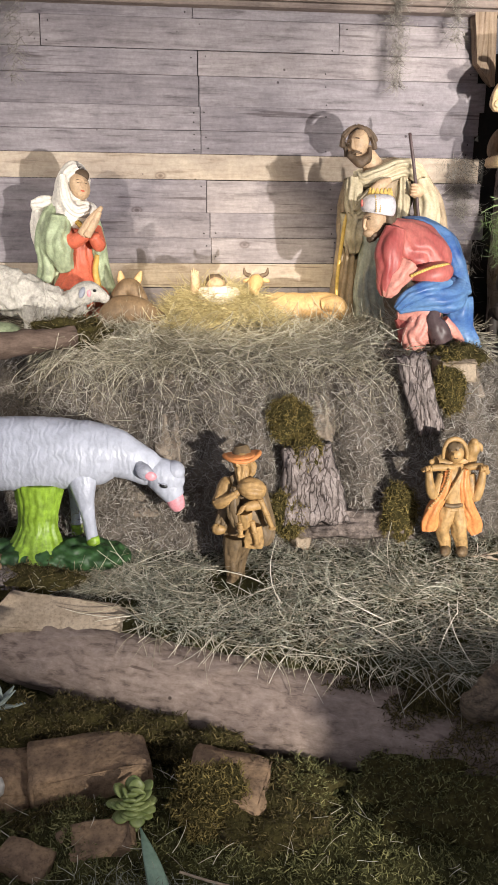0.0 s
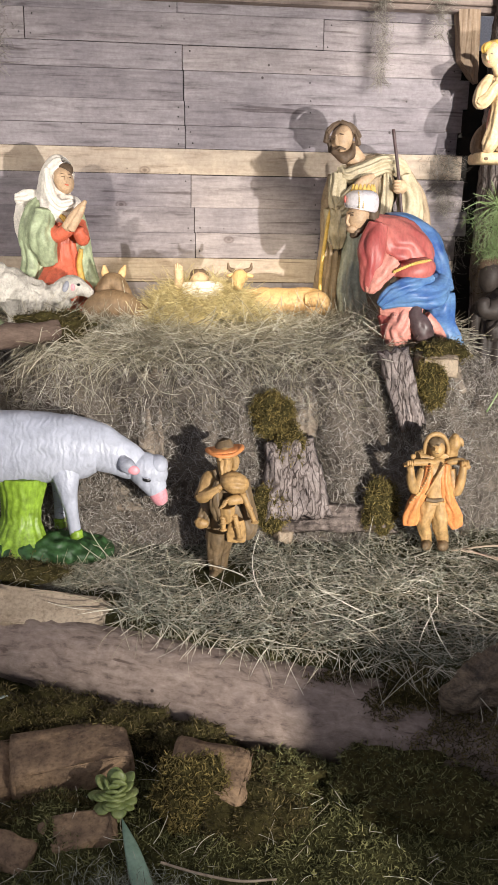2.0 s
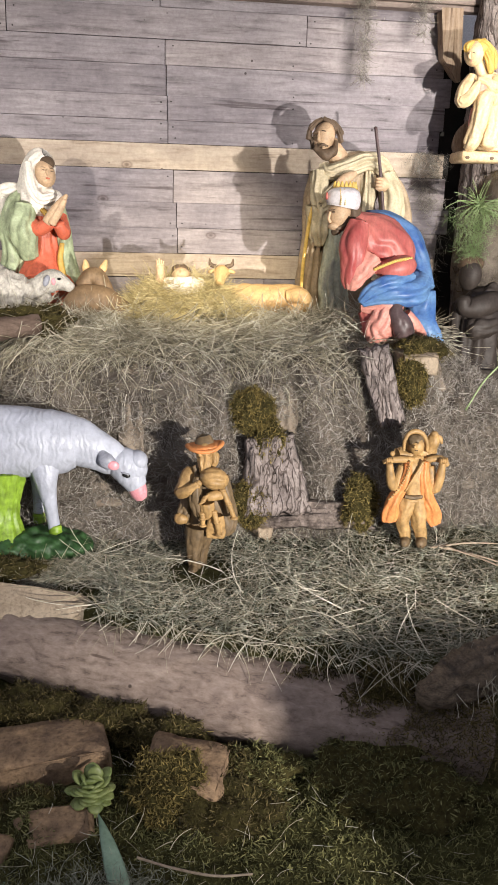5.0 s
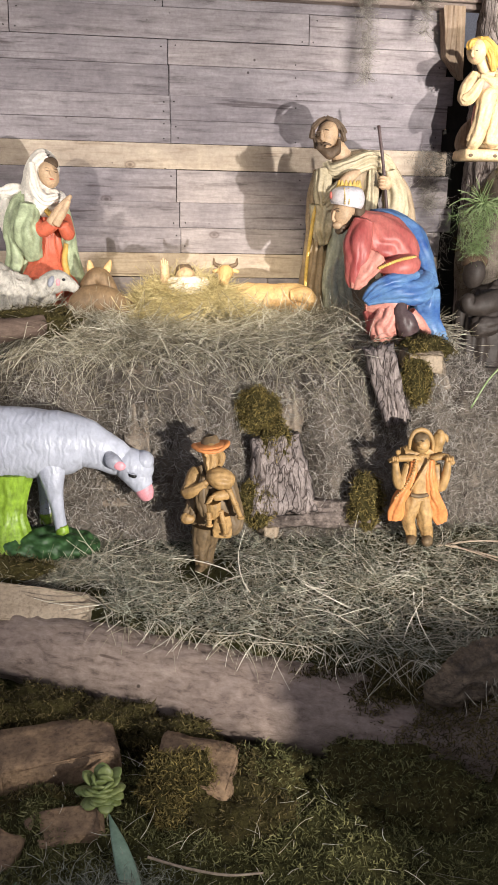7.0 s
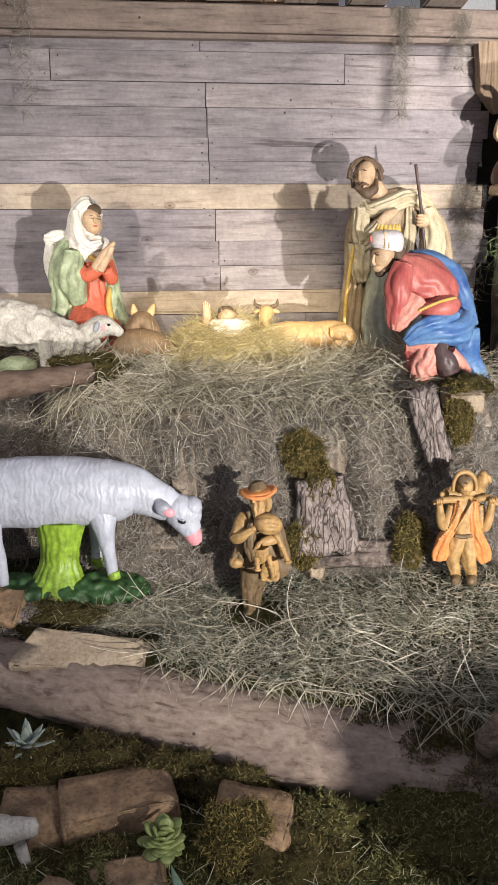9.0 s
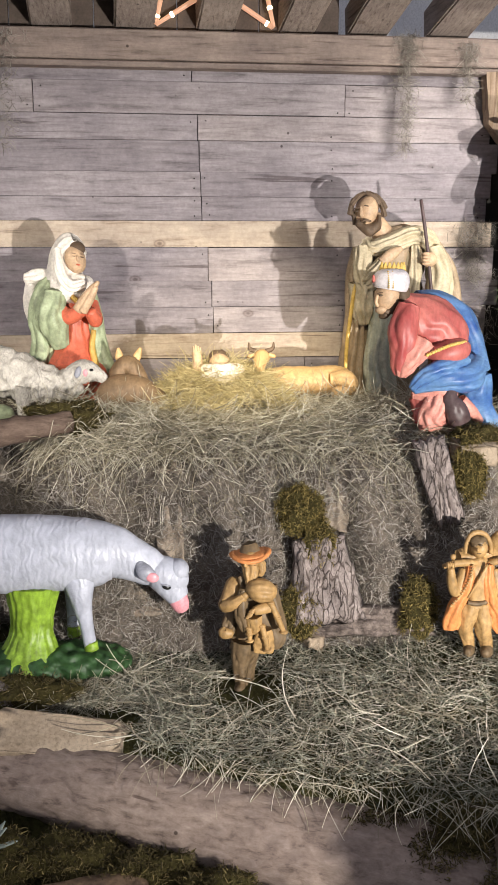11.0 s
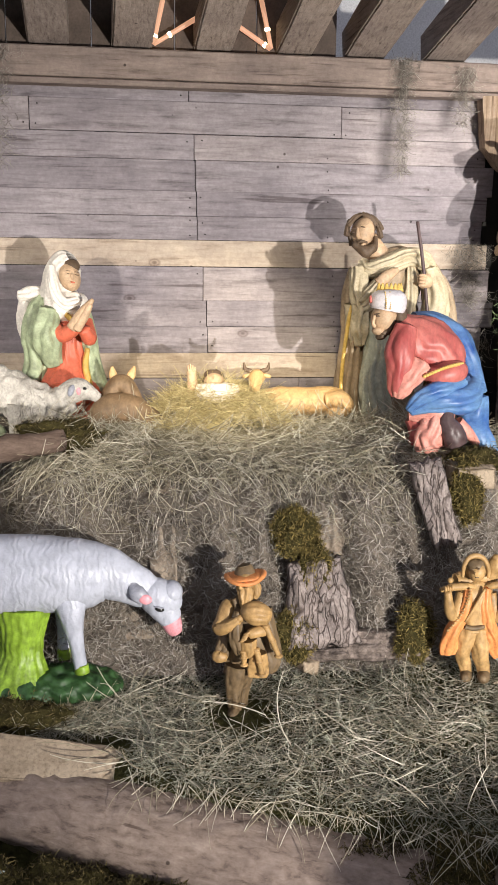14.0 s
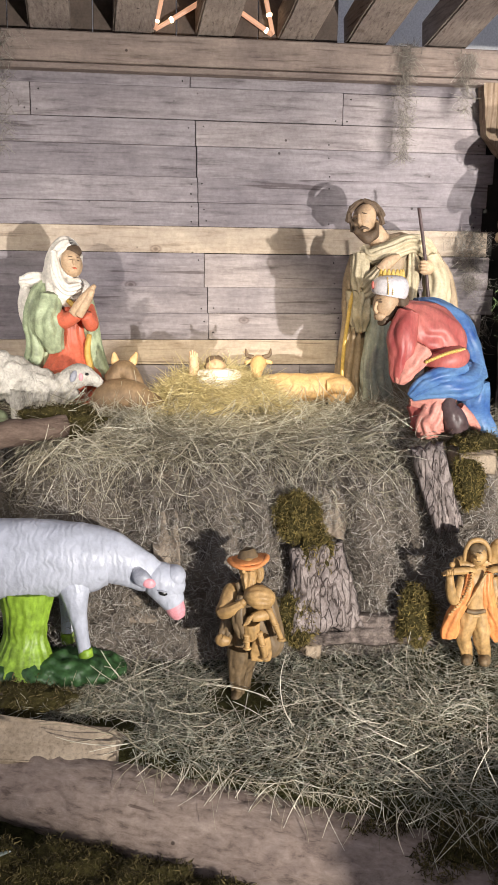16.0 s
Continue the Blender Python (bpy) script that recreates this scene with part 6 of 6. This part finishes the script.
SHEEPWOOL = SHEEPW
nt = SHEEPWOOL.node_tree
wv = nt.nodes.new("ShaderNodeTexWave")
wv.inputs["Scale"].default_value, wv.inputs["Distortion"].default_value, wv.inputs["Detail"].default_value, wv.inputs["Detail Scale"].default_value = 13, 9, 3, 1.6
tc = nt.nodes.new("ShaderNodeTexCoord")
nt.links.new(tc.outputs["Object"], wv.inputs["Vector"])
bumped(nt, nt.nodes["Principled BSDF"], wv.outputs["Fac"], 0.3, 0.004)
nt = OLDWOOL.node_tree
wv = nt.nodes.new("ShaderNodeTexWave")
wv.inputs["Scale"].default_value, wv.inputs["Distortion"].default_value, wv.inputs["Detail"].default_value, wv.inputs["Detail Scale"].default_value = 14, 12, 3, 2.5
tc = nt.nodes.new("ShaderNodeTexCoord")
nt.links.new(tc.outputs["Object"], wv.inputs["Vector"])
bumped(nt, nt.nodes["Principled BSDF"], wv.outputs["Fac"], 0.45, 0.006)
figure("sheep_statue", white_sheep, [SHEEPWOOL, PINK, BLACK, GREYP, LIME, GRASSB], (-0.25, 3.45, 0.30), "glossy white sheep statue with pink nose on a green base")


def old_sheep(bm):
    loft(bm, [(-0.74, 4.26, 1.27, 0.06), (-0.66, 4.26, 1.30, 0.10), (-0.52, 4.25, 1.315, 0.105, 0.09), (-0.38, 4.24, 1.285, 0.10, 0.09), (-0.27, 4.23, 1.24, 0.09, 0.08), (-0.18, 4.22, 1.235, 0.075, 0.065), (-0.12, 4.21, 1.27, 0.055, 0.05)], 0, 90, 70, 0, 0, (0, -1, 0), 0.02, 4)
    loft(bm, [(-0.14, 4.20, 1.275, 0.045), (-0.08, 4.19, 1.30, 0.052, 0.045), (-0.03, 4.18, 1.288, 0.032, 0.030), (0.005, 4.175, 1.266, 0.020)], 0, 20, 20)
    ball(bm, (-0.05, 4.145, 1.312), (0.008, 0.005, 0.006), 2, u=8, v=6)
    ball(bm, (-0.105, 4.15, 1.303), (0.014, 0.010, 0.026), 5, (0, 20, 0), u=10, v=8)
    ball(bm, (-0.075, 4.148, 1.300), (0.010, 0.006, 0.016), 3, u=10, v=8)
    loft(bm, [(-0.33, 4.19, 1.24, 0.05), (-0.335, 4.18, 1.17, 0.03), (-0.335, 4.18, 1.11, 0.024)], 0, 14, 14, rough=0.006)
    loft(bm, [(-0.60, 4.2, 1.24, 0.05), (-0.60, 4.19, 1.17, 0.03), (-0.60, 4.19, 1.10, 0.024)], 0, 14, 14, rough=0.006)
    ball(bm, (-0.46, 4.2, 1.12), (0.09, 0.06, 0.05), 6, rough=0.2)


figure("old_sheep_statue", old_sheep, [OLDWOOL, WHITEV, BLACK, PINK, LIME, GREYP, GREENM], (-0.4, 4.22, 1.1), "cream woolly sheep statue standing before the kneeling woman")


def donkey(bm):
    loft(bm, [(0.005, 4.16, 1.12, 0.05), (0.04, 4.18, 1.20, 0.075), (0.13, 4.17, 1.215, 0.07), (0.23, 4.15, 1.165, 0.05), (0.30, 4.14, 1.12, 0.03)], 0, 24, 24, ref=(0, -1, 0), rough=0.004)
    loft(bm, [(0.045, 4.22, 1.22, 0.055), (0.075, 4.23, 1.29, 0.05), (0.105, 4.22, 1.315, 0.046), (0.145, 4.20, 1.275, 0.034), (0.165, 4.19, 1.25, 0.024)], 0, 22, 22)
    for c, dx in ((0.068, -0.004), (0.125, 0.014)):
        loft(bm, [(c, 4.235, 1.325, 0.012), (c + dx, 4.235, 1.355, 0.018, 0.010), (c + dx * 2, 4.235, 1.39, 0.006, 0.004)], 1, 12, 12)


figure("donkey_statue", donkey, [DONKEY, OXP], (0.12, 4.17, 1.1), "small brown lying donkey statue with upright ears")


def baby(bm):
    loft(bm, [(0.395, 4.20, 1.26, 0.026), (0.392, 4.20, 1.33, 0.022), (0.388, 4.20, 1.375, 0.018)], 0, 12, 14)
    for k in range(4):
        loft(bm, [(0.378 + 0.008 * k, 4.195, 1.375, 0.006), (0.374 + 0.010 * k, 4.192, 1.405 - 0.006 * abs(k - 1), 0.004)], 0, 5, 8)
    ball(bm, (0.485, 4.20, 1.325), (0.044, 0.042, 0.042), 0)
    ball(bm, (0.485, 4.225, 1.34), (0.048, 0.04, 0.04), 1, rough=0.2, freq=60)
    ball(bm, (0.478, 4.160, 1.325), (0.008, 0.010, 0.008), 0, u=8, v=6)
    loft(bm, [(0.42, 4.19, 1.27, 0.05), (0.49, 4.16, 1.275, 0.055), (0.55, 4.18, 1.285, 0.045), (0.565, 4.20, 1.31, 0.025)], 2, 16, 18, 4, 0.1, (0, 0, 1))


figure("baby_statue", baby, [FLESH, HAIR, WHITEV], (0.48, 4.2, 1.2), "small baby statue with a raised hand lying in straw")


def ox(bm):
    loft(bm, [(0.64, 4.30, 1.22, 0.03), (0.70, 4.32, 1.22, 0.055), (0.80, 4.34, 1.215, 0.072), (0.92, 4.34, 1.215, 0.068), (1.03, 4.33, 1.225, 0.062), (1.08, 4.33, 1.20, 0.04)], 0, 28, 24, ref=(0, -1, 0), rough=0.004)
    loft(bm, [(0.985, 4.28, 1.235, 0.03), (1.045, 4.265, 1.24, 0.04), (1.07, 4.27, 1.20, 0.035), (1.0, 4.26, 1.17, 0.03)], 0, 16, 18)
    loft(bm, [(0.69, 4.28, 1.34, 0.026), (0.668, 4.225, 1.345, 0.034), (0.658, 4.19, 1.32, 0.026), (0.65, 4.17, 1.30, 0.02)], 0, 16, 18)
    for s in (-1, 1):
        loft(bm, [(0.668 + s * 0.02, 4.23, 1.37, 0.010), (0.668 + s * 0.048, 4.23, 1.38, 0.009), (0.668 + s * 0.054, 4.23, 1.407, 0.003)], 1, 10, 10)
        ball(bm, (0.67 + s * 0.042, 4.23, 1.35), (0.022, 0.008, 0.010), 0, (0, 12 * s, 0), u=8, v=6)


figure("ox_statue", ox, [OXP, HAIR], (0.85, 4.33, 1.13), "small tan ox statue lying behind the crib")


def small_white_animal(bm):
    loft(bm, [(-0.48, 2.47, 0.02, 0.03), (-0.42, 2.46, 0.035, 0.045), (-0.34, 2.45, 0.035, 0.04), (-0.27, 2.44, 0.05, 0.025)], 0, 18, 18, ref=(0, -1, 0), rough=0.005)
    for x in (-0.43, -0.32):
        loft(bm, [(x, 2.43, 0.0, 0.02), (x + 0.02, 2.42, -0.08, 0.016)], 0, 8, 12)


figure("small_lamb_statue", small_white_animal, [OLDWOOL], (-0.38, 2.46, -0.1), "small cream lamb figure lying among the stones")


# unseen stump-shaped block, added off to the right to shade moss and log
bm = bmesh.new()
loft(bm, [(1.96, 1.02, -0.17, 0.42), (1.95, 1.02, 0.1, 0.37), (1.95, 1.02, 0.4, 0.35), (1.96, 1.02, 0.57, 0.33)], 0, 24, 30, 6, 0.05, rough=0.03, cap=0.1)
tagged(link("shade_block", bm, BARK, None, (1.96, 1.02, -0.17)), "unseen bark-covered block added to shade the log and moss", "tree stump")

# long single stalks and a pale stick
n = 260
x = rng.uniform(-0.2, 1.8, n)
y = np.array([log_y(a) for a in x]) + rng.uniform(0.2, 0.75, n)
y = np.minimum(y, 3.42)
z = np.array([ground_z(a, b) for a, b in zip(x, y)]) + rng.uniform(0.015, 0.05, n)
o = strands("long_stalks", np.stack([x, y, z], 1), rng.normal(0, 1, (n, 3)) * np.array([1, 0.7, 0.25]), rng.uniform(0.14, 0.28, n), 0.0036, 0.09, STRAW, None, 6, 0.05, 95, (0.6, 3.0, 0.3))
tagged(o, "long pale straw stalks lying on the shelf", "straw", kind="stuff")
bm = bmesh.new()
tube(bm, [(0.235, 2.165, -0.055), (0.33, 2.12, -0.06), (0.44, 2.085, -0.065), (0.54, 2.075, -0.06)], 0.0038)
tagged(link("pale_stick", bm, FLAGSTONE, None, (0.3, 2.1, -0.1)), "thin pale stick lying on the moss", "stick")
for k, (a, c) in enumerate((((1.45, 3.28, 0.37), (1.75, 3.08, 0.33)), ((1.47, 3.25, 0.38), (1.72, 3.00, 0.33)), ((1.42, 3.30, 0.36), (1.70, 3.22, 0.40)))):
    bm = bmesh.new()
    tube(bm, [a, tuple((p + q) / 2 + 0.012 * (i == 2) for i, (p, q) in enumerate(zip(a, c))), c], 0.0035)
    tagged(link("twig", bm, FLAGSTONE, None, a), "pale thin twig lying in the straw", "twig", "twigs by the shepherd")

n = 900
x = rng.uniform(-0.62, 0.16, n)
y = rng.uniform(3.24, 3.36, n)
z = np.array([ground_z(a, b) for a, b in zip(x, y)]) + rng.uniform(0.0, 0.05, n)
o = strands("base_straw", np.stack([x, y, z], 1), rng.normal(0, 1, (n, 3)) * np.array([1, 0.6, 0.5]), rng.uniform(0.05, 0.14, n), 0.0026, 0.14, STRAW, None, 4, 0.02, 97, (-0.2, 3.3, 0.33))
tagged(o, "loose straw round the sheep statue's green base", "straw", kind="stuff")
